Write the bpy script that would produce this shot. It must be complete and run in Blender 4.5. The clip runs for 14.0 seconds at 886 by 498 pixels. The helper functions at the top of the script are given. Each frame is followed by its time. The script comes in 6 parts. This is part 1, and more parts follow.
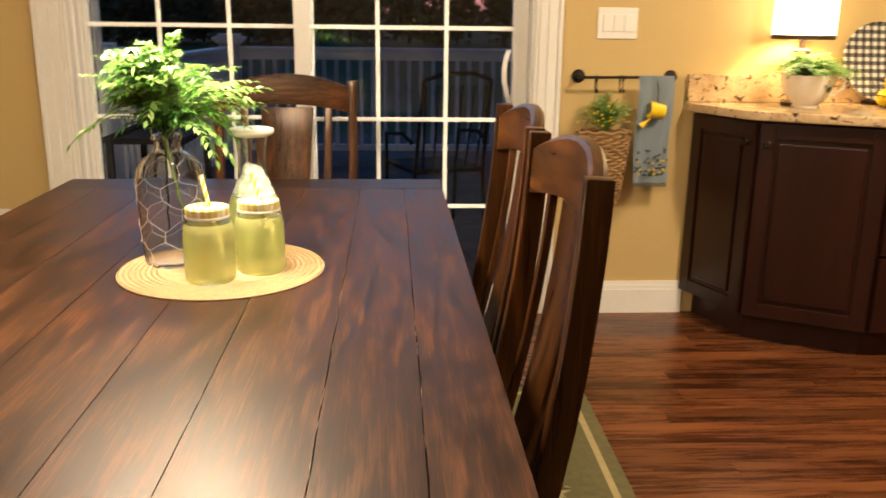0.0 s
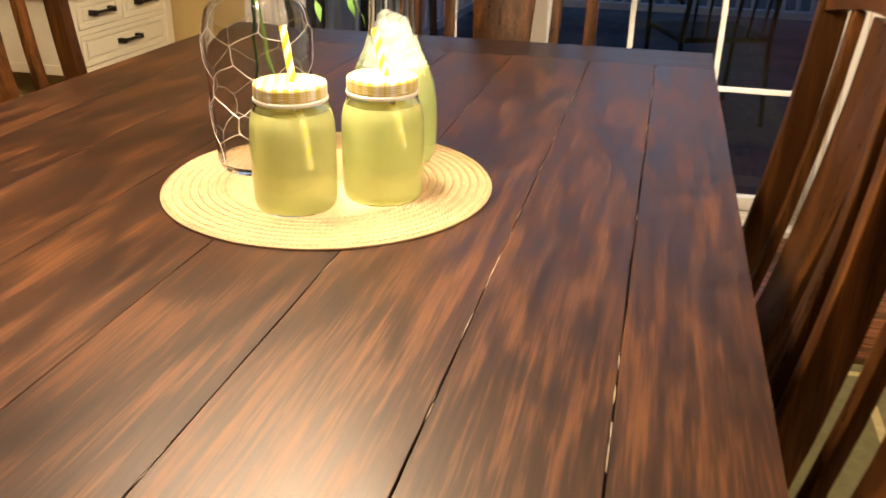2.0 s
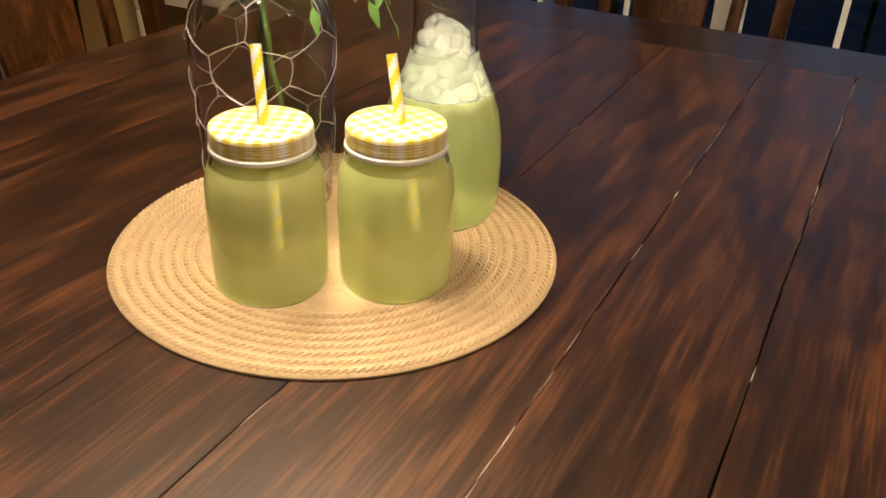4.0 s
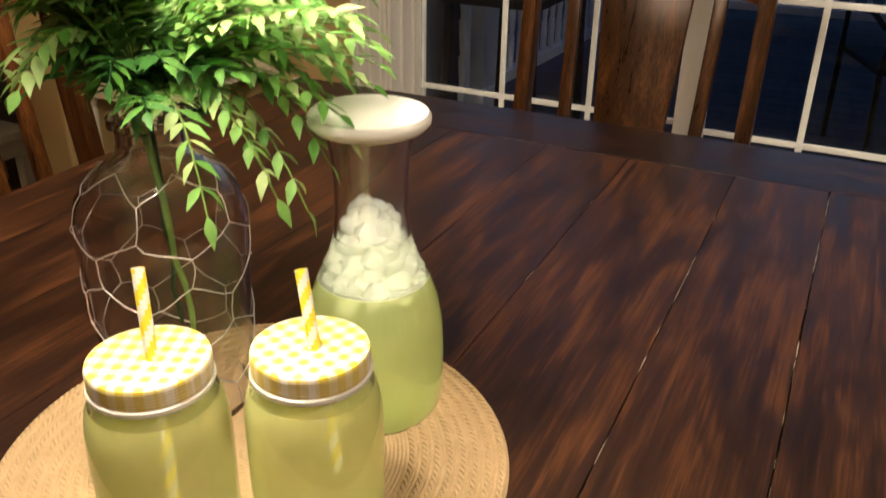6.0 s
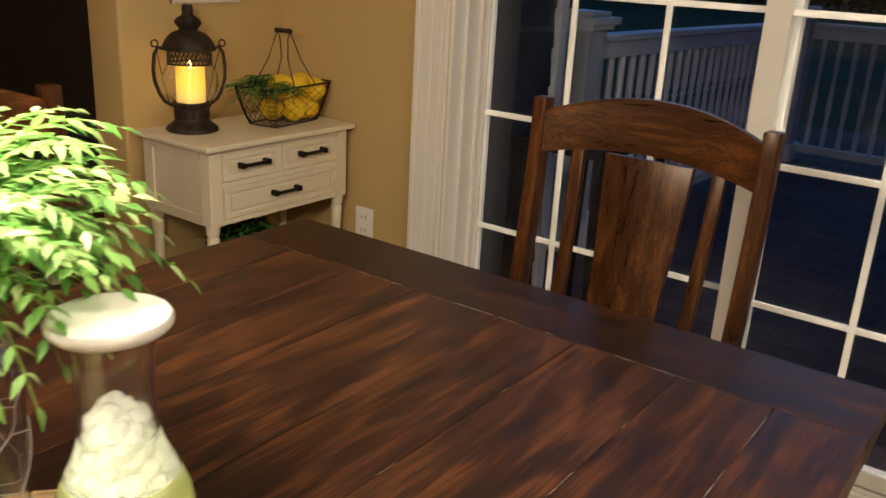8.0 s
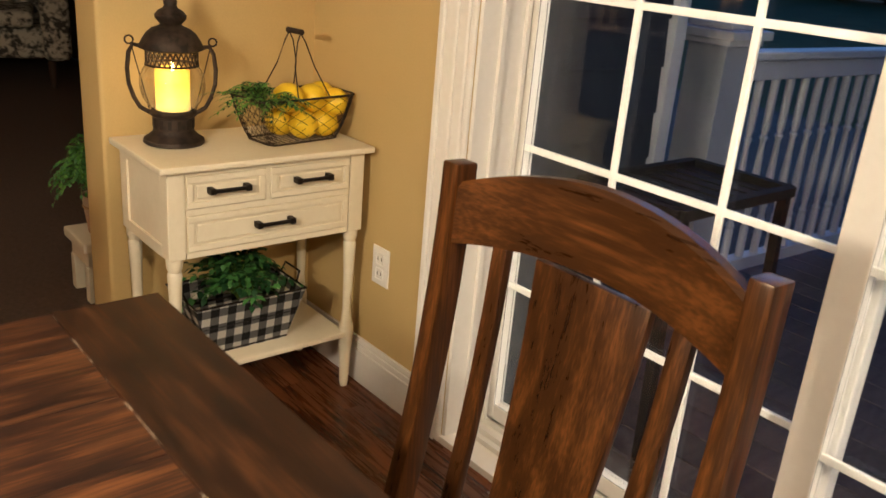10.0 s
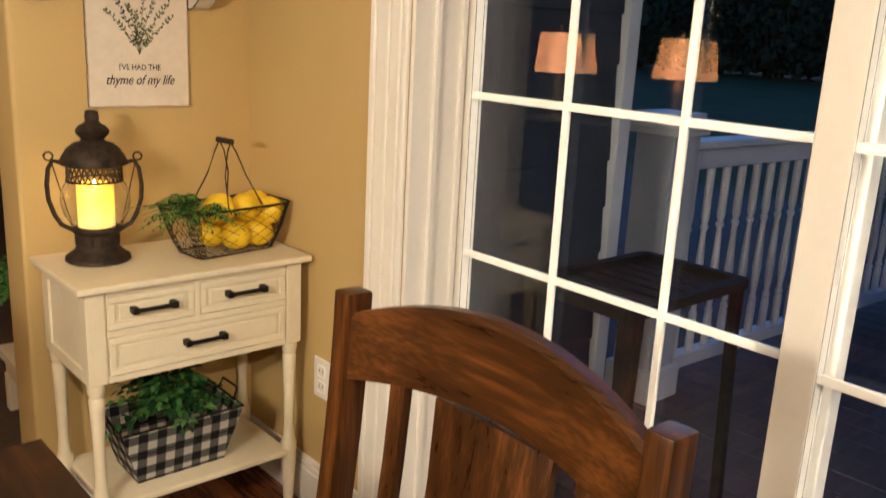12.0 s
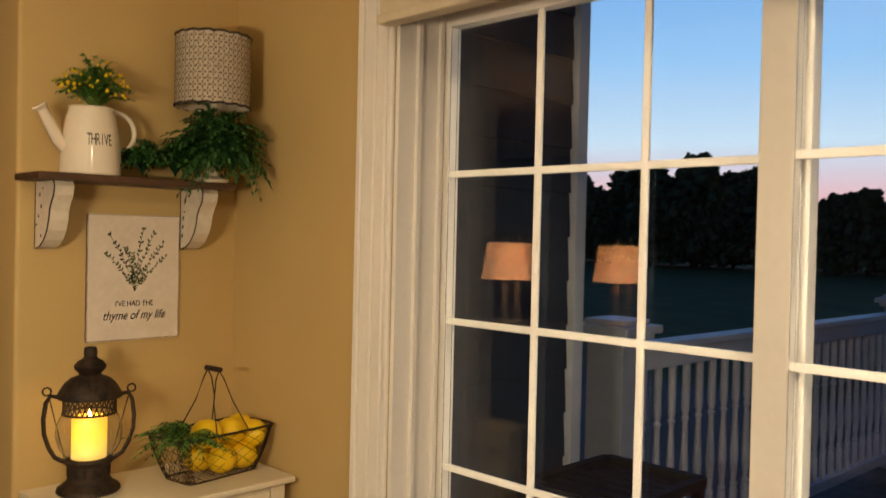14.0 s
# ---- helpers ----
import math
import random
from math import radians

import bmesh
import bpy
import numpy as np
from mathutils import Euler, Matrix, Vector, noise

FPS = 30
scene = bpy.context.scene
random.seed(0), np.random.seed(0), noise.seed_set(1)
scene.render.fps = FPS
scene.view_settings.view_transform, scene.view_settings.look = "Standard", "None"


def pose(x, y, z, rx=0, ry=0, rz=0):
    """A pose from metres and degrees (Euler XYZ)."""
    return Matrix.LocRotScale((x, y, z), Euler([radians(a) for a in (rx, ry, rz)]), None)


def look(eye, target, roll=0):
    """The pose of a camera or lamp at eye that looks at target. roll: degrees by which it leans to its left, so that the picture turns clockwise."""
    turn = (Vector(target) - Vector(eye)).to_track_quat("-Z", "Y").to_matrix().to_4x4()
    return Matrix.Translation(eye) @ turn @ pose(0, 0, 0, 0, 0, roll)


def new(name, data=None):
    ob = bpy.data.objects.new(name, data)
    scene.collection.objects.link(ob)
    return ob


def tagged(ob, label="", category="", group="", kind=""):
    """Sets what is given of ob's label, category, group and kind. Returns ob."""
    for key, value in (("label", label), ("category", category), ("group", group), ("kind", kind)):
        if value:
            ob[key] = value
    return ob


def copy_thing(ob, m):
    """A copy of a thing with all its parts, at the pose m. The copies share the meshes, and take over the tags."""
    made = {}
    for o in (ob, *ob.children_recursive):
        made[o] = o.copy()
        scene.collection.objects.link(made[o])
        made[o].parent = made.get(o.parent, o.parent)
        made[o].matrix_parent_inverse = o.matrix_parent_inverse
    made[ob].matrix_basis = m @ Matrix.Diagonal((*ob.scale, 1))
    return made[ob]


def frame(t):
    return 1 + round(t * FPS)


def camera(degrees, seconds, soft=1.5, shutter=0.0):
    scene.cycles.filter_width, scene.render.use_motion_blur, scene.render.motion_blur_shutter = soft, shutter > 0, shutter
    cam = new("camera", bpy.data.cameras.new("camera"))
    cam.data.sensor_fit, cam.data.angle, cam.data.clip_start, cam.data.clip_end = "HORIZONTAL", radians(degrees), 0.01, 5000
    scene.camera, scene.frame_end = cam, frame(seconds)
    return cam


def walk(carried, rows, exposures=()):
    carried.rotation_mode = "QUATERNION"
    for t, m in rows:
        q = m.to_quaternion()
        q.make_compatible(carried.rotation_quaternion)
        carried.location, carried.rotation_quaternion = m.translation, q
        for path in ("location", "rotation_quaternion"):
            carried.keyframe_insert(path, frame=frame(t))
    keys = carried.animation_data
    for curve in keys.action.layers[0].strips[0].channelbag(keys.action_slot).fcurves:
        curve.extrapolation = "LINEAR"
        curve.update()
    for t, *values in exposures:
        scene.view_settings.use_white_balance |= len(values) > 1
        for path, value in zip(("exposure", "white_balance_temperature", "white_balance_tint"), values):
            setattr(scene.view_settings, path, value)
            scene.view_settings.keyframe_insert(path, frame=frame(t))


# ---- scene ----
cam = camera(55.2, 14.0, shutter=0.5)
PATH = [
    (0, (0.312, -1.564, 1.212), (0.418, 0.364, 0.69), 0.7),
    (0.5, (0.352, -1.422, 1.193), (0.286, 0.487, 0.601), 2.4),
    (1, (0.35, -1.24, 1.133), (0.086, 0.608, 0.415), 2.1),
    (1.5, (0.349, -1.005, 1.11), (-0.011, 0.8, 0.326), 2.4),
    (2, (0.345, -0.864, 1.095), (-0.106, 0.898, 0.264), 1.0),
    (2.2, (0.347, -0.816, 1.089), (-0.148, 0.923, 0.234), 0.7),
    (4.3, (0.363, -0.475, 1.120), (-0.448, 1.052, 0.116), 2.3),
    (4.5, (0.352, -0.452, 1.122), (-0.446, 1.075, 0.108), 2.1),
    (5, (0.33, -0.403, 1.139), (-0.455, 1.133, 0.126), 1.7),
    (5.5, (0.325, -0.38, 1.160), (-0.467, 1.189, 0.204), 0.9),
    (6, (0.329, -0.373, 1.180), (-0.459, 1.239, 0.298), 0.9),
    (6.5, (0.337, -0.378, 1.203), (-0.464, 1.274, 0.411), 0.6),
    (7, (0.378, -0.367, 1.230), (-0.498, 1.293, 0.540), -0.7),
    (7.5, (0.502, -0.3, 1.258), (-0.523, 1.302, 0.638), 0.6),
    (7.7, (0.548, -0.259, 1.255), (-0.519, 1.312, 0.628), 1.8),
    (9.8, (0.517, 0.476, 1.285), (-0.864, 1.743, 0.586), 4.6),
    (10, (0.511, 0.547, 1.282), (-0.911, 1.772, 0.592), 4.9),
    (10.5, (0.5, 0.638, 1.281), (-0.976, 1.812, 0.617), 4.0),
    (11, (0.507, 0.678, 1.284), (-0.953, 1.887, 0.646), 3.4),
    (11.5, (0.499, 0.691, 1.293), (-0.942, 1.948, 0.709), 3.3),
    (12, (0.499, 0.685, 1.312), (-0.947, 1.976, 0.82), 3.0),
    (12.5, (0.505, 0.674, 1.336), (-0.955, 1.988, 0.956), 2.4),
    (13, (0.517, 0.666, 1.364), (-0.96, 1.991, 1.108), 1.8),
    (13.5, (0.536, 0.628, 1.384), (-0.939, 1.973, 1.254), 1.8),
    (14, (0.568, 0.502, 1.394), (-0.842, 1.92, 1.363), 1.3),
]
walk(cam, [(t, look(eye, target, roll)) for t, eye, target, roll in PATH], exposures=[(0.0, 0.26, 6600, 10), (2.2, 0.44, 6600, 10), (4.3, -0.66, 6200, 10), (5.5, -0.62, 6100, 10), (7.0, -0.40, 6000, 10), (7.7, -0.34, 6050, 10), (9.8, 0.52, 6050, 10), (11.0, 0.80, 5980, 10), (12.0, 0.66, 6050, 10), (13.0, 0.24, 6350, 10), (14.0, 0.00, 6950, 10)])

# ---- world, sky and lights ----
def dusk_world():
    w = bpy.data.worlds.new("dusk")
    scene.world = w
    w.use_nodes = True
    nt = w.node_tree
    nt.nodes.clear()
    out = nt.nodes.new("ShaderNodeOutputWorld")
    bg = nt.nodes.new("ShaderNodeBackground")
    geo = nt.nodes.new("ShaderNodeTexCoord")
    sep = nt.nodes.new("ShaderNodeSeparateXYZ")
    ramp = nt.nodes.new("ShaderNodeValToRGB")
    el = ramp.color_ramp.elements
    el[0].position, el[0].color = 0.0, (0.02, 0.02, 0.03, 1)
    el[1].position, el[1].color = 1.0, (0.03, 0.12, 0.5, 1)
    for pos, col in ((0.02, (0.75, 0.30, 0.28, 1)), (0.055, (0.80, 0.55, 0.62, 1)), (0.11, (0.60, 0.80, 1.0, 1)), (0.20, (0.30, 0.60, 1.0, 1)), (0.42, (0.09, 0.30, 0.82, 1))):
        e = el.new(pos)
        e.color = col
    nt.links.new(geo.outputs["Generated"], sep.inputs[0])
    nt.links.new(sep.outputs["Z"], ramp.inputs[0])
    # the western afterglow: brightest towards the sunset, dim round the rest of the sky
    dot = nt.nodes.new("ShaderNodeVectorMath")
    dot.operation = "DOT_PRODUCT"
    dot.inputs[1].default_value = (-0.52, 0.85, 0.0)
    nt.links.new(geo.outputs["Generated"], dot.inputs[0])
    glow = nt.nodes.new("ShaderNodeMapRange")
    glow.interpolation_type = "SMOOTHSTEP"
    glow.inputs["From Min"].default_value, glow.inputs["From Max"].default_value = 0.55, 0.98
    glow.inputs["To Min"].default_value, glow.inputs["To Max"].default_value = 0.24, 1.08
    nt.links.new(dot.outputs["Value"], glow.inputs["Value"])
    nt.links.new(ramp.outputs[0], bg.inputs[0])
    nt.links.new(glow.outputs[0], bg.inputs[1])
    nt.links.new(bg.outputs[0], out.inputs[0])


dusk_world()


def lamp(name, kind, place, watts, colour, size=0.05, rot=None):
    d = bpy.data.lights.new(name, kind)
    d.energy, d.color = watts, colour
    if kind == "AREA":
        d.shape, d.size = "DISK", size
    else:
        d.shadow_soft_size = size
    ob = new(name, d)
    ob.location = place
    if rot:
        ob.rotation_euler = [radians(a) for a in rot]
    return ob


WARM = (1.0, 0.815, 0.575)
# bulbs of the fixture over the dining table
lamp("pendant_bulb", "POINT", (-0.22, -0.08, 1.38), 22, WARM, 0.035)
lamp("pendant_bulb", "POINT", (0.00, -0.10, 1.38), 22, WARM, 0.035)
lamp("pendant_bulb", "POINT", (-0.11, 0.08, 1.38), 22, WARM, 0.035)
# unseen ceiling lights: two inferred for the kitchen, one added as dining room fill
lamp("unseen_ceiling_lamp", "AREA", (2.1, 0.2, 2.42), 58, WARM, 0.16)
lamp("unseen_ceiling_lamp", "AREA", (2.1, -1.9, 2.42), 24, WARM, 0.16)
lamp("unseen_ceiling_lamp", "AREA", (0.2, -2.6, 2.42), 14, WARM, 0.16)
# bulbs of the table lamps
lamp("lamp_bulb", "POINT", (1.875, 1.73, 1.27), 15, (1.0, 0.70, 0.38), 0.03)
lamp("lamp_bulb", "POINT", (-3.243, -0.90, 1.22), 8.0, (1.0, 0.62, 0.36), 0.03)
lamp("lamp_bulb", "POINT", (-2.625, -1.335, 1.22), 8.0, (1.0, 0.62, 0.36), 0.03)

# ---- materials ----
def mat(name, base, second=None, scale=8.0, stretch=(1, 1, 1), rough=0.5, metal=0.0, bump=0.0, fine=60.0, mix=0.5, rand=0.0, coat=0.0, spec=0.5, trans=0.0, ior=1.45, emit=None, power=0.0, rough2=None, alpha=1.0, sss=0.0):
    """Principled surface with variation at two scales in object space."""
    m = bpy.data.materials.new(name)
    m.use_nodes = True
    nt = m.node_tree
    p = nt.nodes["Principled BSDF"]
    N = nt.nodes.new
    L = nt.links.new
    p.inputs["Roughness"].default_value = rough
    p.inputs["Metallic"].default_value = metal
    p.inputs["Coat Weight"].default_value = coat
    p.inputs["Coat Roughness"].default_value = 0.15
    p.inputs["Specular IOR Level"].default_value = spec
    p.inputs["Transmission Weight"].default_value = trans
    p.inputs["IOR"].default_value = ior
    p.inputs["Alpha"].default_value = alpha
    if sss:
        p.inputs["Subsurface Weight"].default_value = sss
        p.inputs["Subsurface Radius"].default_value = (0.02, 0.02, 0.01)
    if emit:
        p.inputs["Emission Color"].default_value = (*emit, 1)
        p.inputs["Emission Strength"].default_value = power
    if second is None:
        second = tuple(c * 0.82 for c in base)
    tc = N("ShaderNodeTexCoord")
    mp = N("ShaderNodeMapping")
    mp.inputs["Scale"].default_value = stretch
    L(tc.outputs["Object"], mp.inputs["Vector"])
    info = N("ShaderNodeObjectInfo")
    off = N("ShaderNodeVectorMath")
    off.operation = "SCALE"
    off.inputs[0].default_value = (7.3, 3.1, 5.7)
    L(info.outputs["Random"], off.inputs["Scale"])
    L(off.outputs[0], mp.inputs["Location"])
    n1 = N("ShaderNodeTexNoise")
    n1.inputs["Scale"].default_value, n1.inputs["Detail"].default_value = scale, 5
    n2 = N("ShaderNodeTexNoise")
    n2.inputs["Scale"].default_value, n2.inputs["Detail"].default_value = fine, 4
    L(mp.outputs[0], n1.inputs["Vector"])
    L(mp.outputs[0], n2.inputs["Vector"])
    add = N("ShaderNodeMath")
    add.operation = "MULTIPLY_ADD"
    add.inputs[1].default_value = 0.45
    L(n2.outputs["Fac"], add.inputs[0])
    half = N("ShaderNodeMath")
    half.operation = "MULTIPLY"
    half.inputs[1].default_value = 0.62
    L(n1.outputs["Fac"], half.inputs[0])
    L(half.outputs[0], add.inputs[2])
    rmp = N("ShaderNodeMapRange")
    rmp.inputs["From Min"].default_value, rmp.inputs["From Max"].default_value = 0.53 - 0.26 * mix, 0.53 + 0.26 * mix
    L(add.outputs[0], rmp.inputs["Value"])
    mx = N("ShaderNodeMix")
    mx.data_type = "RGBA"
    mx.inputs["A"].default_value, mx.inputs["B"].default_value = (*second, 1), (*base, 1)
    L(rmp.outputs[0], mx.inputs["Factor"])
    col = mx.outputs["Result"]
    if rand:
        hsv = N("ShaderNodeHueSaturation")
        rr = N("ShaderNodeMapRange")
        rr.inputs["To Min"].default_value, rr.inputs["To Max"].default_value = 1 - rand, 1 + rand
        L(info.outputs["Random"], rr.inputs["Value"])
        L(rr.outputs[0], hsv.inputs["Value"])
        L(col, hsv.inputs["Color"])
        col = hsv.outputs[0]
    L(col, p.inputs["Base Color"])
    if rough2 is not None:
        r2 = N("ShaderNodeMapRange")
        r2.inputs["To Min"].default_value, r2.inputs["To Max"].default_value = rough, rough2
        L(n1.outputs["Fac"], r2.inputs["Value"])
        L(r2.outputs[0], p.inputs["Roughness"])
    if bump:
        b = N("ShaderNodeBump")
        b.inputs["Strength"].default_value, b.inputs["Distance"].default_value = bump, 0.004
        L(add.outputs[0], b.inputs["Height"])
        L(b.outputs[0], p.inputs["Normal"])
    return m


def plaid(name, a, b, c, pitch, rough=0.7, axes=(0, 1)):
    """Two-way check: light, dark and half-tone squares in object space."""
    m = mat(name, a, rough=rough)
    nt = m.node_tree
    N, L = nt.nodes.new, nt.links.new
    p = nt.nodes["Principled BSDF"]
    tc = N("ShaderNodeTexCoord")
    sep = N("ShaderNodeSeparateXYZ")
    L(tc.outputs["Object"], sep.inputs[0])
    bits = []
    for ax in axes:
        d = N("ShaderNodeMath")
        d.operation = "DIVIDE"
        d.inputs[1].default_value = pitch * 2
        L(sep.outputs[ax], d.inputs[0])
        fr = N("ShaderNodeMath")
        fr.operation = "FRACT"
        L(d.outputs[0], fr.inputs[0])
        g = N("ShaderNodeMath")
        g.operation = "GREATER_THAN"
        g.inputs[1].default_value = 0.5
        L(fr.outputs[0], g.inputs[0])
        bits.append(g)
    s = N("ShaderNodeMath")
    s.operation = "ADD"
    L(bits[0].outputs[0], s.inputs[0])
    L(bits[1].outputs[0], s.inputs[1])
    h = N("ShaderNodeMath")
    h.operation = "MULTIPLY"
    h.inputs[1].default_value = 0.5
    L(s.outputs[0], h.inputs[0])
    r = N("ShaderNodeValToRGB")
    r.color_ramp.interpolation = "CONSTANT"
    e = r.color_ramp.elements
    e[0].position, e[0].color = 0.0, (*a, 1)
    e[1].position, e[1].color = 0.75, (*b, 1)
    k = e.new(0.25)
    k.color = (*c, 1)
    L(h.outputs[0], r.inputs[0])
    L(r.outputs[0], p.inputs["Base Color"])
    return m


def wood(name, dark, mid, light, along, rough=(0.22, 0.48), spec=0.45, size=1.0, rand=0.2, bump=0.12, figure=(11, 2.6, 0.32), span=(0.36, 0.65), fine=(60, 3.4, 260, 9)):
    """Streaky stained timber with its grain along one axis (0, 1 or 2)."""
    m = bpy.data.materials.new(name)
    m.use_nodes = True
    nt = m.node_tree
    N, L = nt.nodes.new, nt.links.new
    p = nt.nodes["Principled BSDF"]
    p.inputs["Specular IOR Level"].default_value = spec
    p.inputs["Specular Tint"].default_value = (1.0, 0.80, 0.68, 1)
    tc = N("ShaderNodeTexCoord")
    info = N("ShaderNodeObjectInfo")
    off = N("ShaderNodeVectorMath")
    off.operation = "SCALE"
    off.inputs[0].default_value = (11.3, 9.1, 6.7)
    L(info.outputs["Random"], off.inputs["Scale"])

    def layer(across, length, detail, distort):
        mp = N("ShaderNodeMapping")
        sc = [across / size] * 3
        sc[along] = length / size
        mp.inputs["Scale"].default_value = sc
        L(tc.outputs["Object"], mp.inputs["Vector"])
        L(off.outputs[0], mp.inputs["Location"])
        n = N("ShaderNodeTexNoise")
        n.inputs["Scale"].default_value, n.inputs["Detail"].default_value = 1.0, detail
        n.inputs["Distortion"].default_value = distort
        L(mp.outputs[0], n.inputs["Vector"])
        return n.outputs["Fac"]

    blotch, streak, grain = layer(figure[0], figure[1], 4, 0.9), layer(fine[0], fine[1], 3, 0.3), layer(fine[2], fine[3], 2, 0.1)

    def mixed(x, k, y):
        n = N("ShaderNodeMath")
        n.operation = "MULTIPLY_ADD"
        n.inputs[1].default_value = k
        L(x, n.inputs[0])
        if y is None:
            n.inputs[2].default_value = 0.0
        else:
            L(y, n.inputs[2])
        return n.outputs[0]

    rest = 1 - figure[2]
    f = mixed(grain, 0.47 * rest, mixed(streak, 0.53 * rest, mixed(blotch, figure[2], None)))
    r = N("ShaderNodeValToRGB")
    e = r.color_ramp.elements
    e[0].position, e[0].color = span[0], (*dark, 1)
    e[1].position, e[1].color = span[1], (*light, 1)
    k = e.new(0.50)
    k.color = (*mid, 1)
    L(f, r.inputs[0])
    hsv = N("ShaderNodeHueSaturation")
    rr = N("ShaderNodeMapRange")
    rr.inputs["To Min"].default_value, rr.inputs["To Max"].default_value = 1 - rand, 1 + rand
    L(info.outputs["Random"], rr.inputs["Value"])
    L(rr.outputs[0], hsv.inputs["Value"])
    L(r.outputs[0], hsv.inputs["Color"])
    L(hsv.outputs[0], p.inputs["Base Color"])
    q = N("ShaderNodeMapRange")
    q.inputs["From Min"].default_value, q.inputs["From Max"].default_value = 0.40, 0.60
    q.inputs["To Min"].default_value, q.inputs["To Max"].default_value = rough
    L(f, q.inputs["Value"])
    L(q.outputs[0], p.inputs["Roughness"])
    b = N("ShaderNodeBump")
    b.inputs["Strength"].default_value, b.inputs["Distance"].default_value = bump, 0.003
    L(f, b.inputs["Height"])
    L(b.outputs[0], p.inputs["Normal"])
    return m


M = {}
M["wall"] = mat("yellow_wall_paint", (0.56, 0.40, 0.17), (0.52, 0.37, 0.155), 3, rough=0.55, bump=0.06, fine=220)
# the living room's dimness is put into this wall colour, keeping door reflections dark
M["taupe"] = mat("dimmed_taupe_wall", (0.105, 0.085, 0.066), (0.092, 0.074, 0.057), 3, rough=0.6, bump=0.06, fine=220)
M["white"] = mat("white_trim_paint", (0.80, 0.77, 0.72), (0.76, 0.73, 0.68), 4, rough=0.35, bump=0.03)
M["ceiling"] = mat("ceiling_paint", (0.80, 0.76, 0.68), (0.77, 0.73, 0.65), 5, rough=0.8, bump=0.05)
TW = ((0.0095, 0.0046, 0.0036), (0.0255, 0.0098, 0.0050), (0.086, 0.0312, 0.0108))


def stained(k):
    return [tuple(c * k for c in tone) for tone in TW]


M["table"] = wood("dark_plank_wood", *stained(1.22), 1, (0.37, 0.46), 0.42, rand=0.12, bump=0.07, figure=(19, 5.0, 0.38), span=(0.405, 0.620), fine=(85, 6.0, 360, 15))
M["fleck"] = mat("worn_pale_filler", (0.38, 0.31, 0.23), (0.22, 0.17, 0.12), 60, rough=0.7)
M["gap"] = mat("dark_joint", (0.02, 0.012, 0.008), (0.01, 0.006, 0.004), 20, rough=0.8)
M["chair"] = wood("stained_chair_wood", (0.0120, 0.0044, 0.0018), (0.032, 0.0112, 0.0030), (0.118, 0.0410, 0.0092), 2, (0.27, 0.34), 0.32, 0.8, 0.12, 0.03, figure=(13, 1.4, 0.40), fine=(62, 3.6, 300, 11), span=(0.31, 0.665))
M["chair_h"] = wood("stained_chair_wood_cross", (0.0120, 0.0044, 0.0018), (0.032, 0.0112, 0.0030), (0.118, 0.0410, 0.0092), 0, (0.27, 0.34), 0.32, 0.8, 0.1, 0.03, figure=(13, 1.4, 0.40), fine=(62, 3.6, 300, 11), span=(0.31, 0.665))
M["floor"] = wood("red_oak_floor", (0.034, 0.0100, 0.0042), (0.098, 0.030, 0.0100), (0.168, 0.055, 0.017), 0, (0.22, 0.34), 0.45, 1.0, 0.30, 0.06, figure=(15, 1.8, 0.38), span=(0.40, 0.61), fine=(60, 2.6, 220, 8))
M["cabinet"] = mat("cherry_cabinet", (0.030, 0.0080, 0.0050), (0.014, 0.0042, 0.0030), 3.0, (6, 6, 0.7), 0.32, bump=0.03, fine=24, mix=0.8)
M["console"] = mat("cream_console_paint", (0.74, 0.66, 0.50), (0.69, 0.61, 0.45), 6, rough=0.42, bump=0.05)
M["black"] = mat("dark_bronze_metal", (0.030, 0.022, 0.017), (0.014, 0.010, 0.008), 25, rough=0.45, metal=0.7, bump=0.1)
M["iron"] = mat("rusty_black_iron", (0.050, 0.032, 0.022), (0.016, 0.011, 0.009), 30, rough=0.62, metal=0.4, bump=0.25)
M["glass"] = mat("clear_glass", (1, 1, 1), (1, 1, 1), rough=0.0, trans=1.0, ior=1.45)
M["pane"] = mat("door_glass", (0.96, 0.97, 0.98), (0.96, 0.97, 0.98), rough=0.0, trans=1.0, ior=1.31)
M["deck"] = mat("deck_boards", (0.075, 0.060, 0.060), (0.045, 0.036, 0.038), 5, (8, 0.6, 1), 0.8, bump=0.2, rand=0.2, spec=0.2)
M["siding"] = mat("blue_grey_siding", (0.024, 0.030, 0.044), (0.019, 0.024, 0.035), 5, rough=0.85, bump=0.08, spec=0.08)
M["ground"] = mat("dusk_lawn", (0.060, 0.095, 0.034), (0.036, 0.060, 0.022), 0.6, rough=1.0, bump=0.3, fine=8, spec=0.1)
M["rug"] = mat("olive_rug", (0.145, 0.125, 0.052), (0.105, 0.092, 0.038), 40, rough=0.95, bump=0.5, fine=400)
M["rug_edge"] = mat("rug_border", (0.42, 0.34, 0.16), (0.34, 0.27, 0.12), 60, rough=0.95, bump=0.5, fine=400)
M["plastic"] = mat("white_plastic", (0.82, 0.79, 0.74), (0.80, 0.77, 0.72), 4, rough=0.3)
M["carpet"] = mat("brown_carpet", (0.095, 0.060, 0.042), (0.065, 0.041, 0.029), 60, rough=1.0, bump=0.6, fine=500)
M["shade"] = mat("beige_shade_cloth", (0.60, 0.52, 0.38), (0.55, 0.47, 0.34), 30, rough=0.85, bump=0.2, fine=300)
M["navy"] = mat("dark_sideboard_paint", (0.020, 0.020, 0.024), (0.014, 0.014, 0.017), 8, rough=0.4)


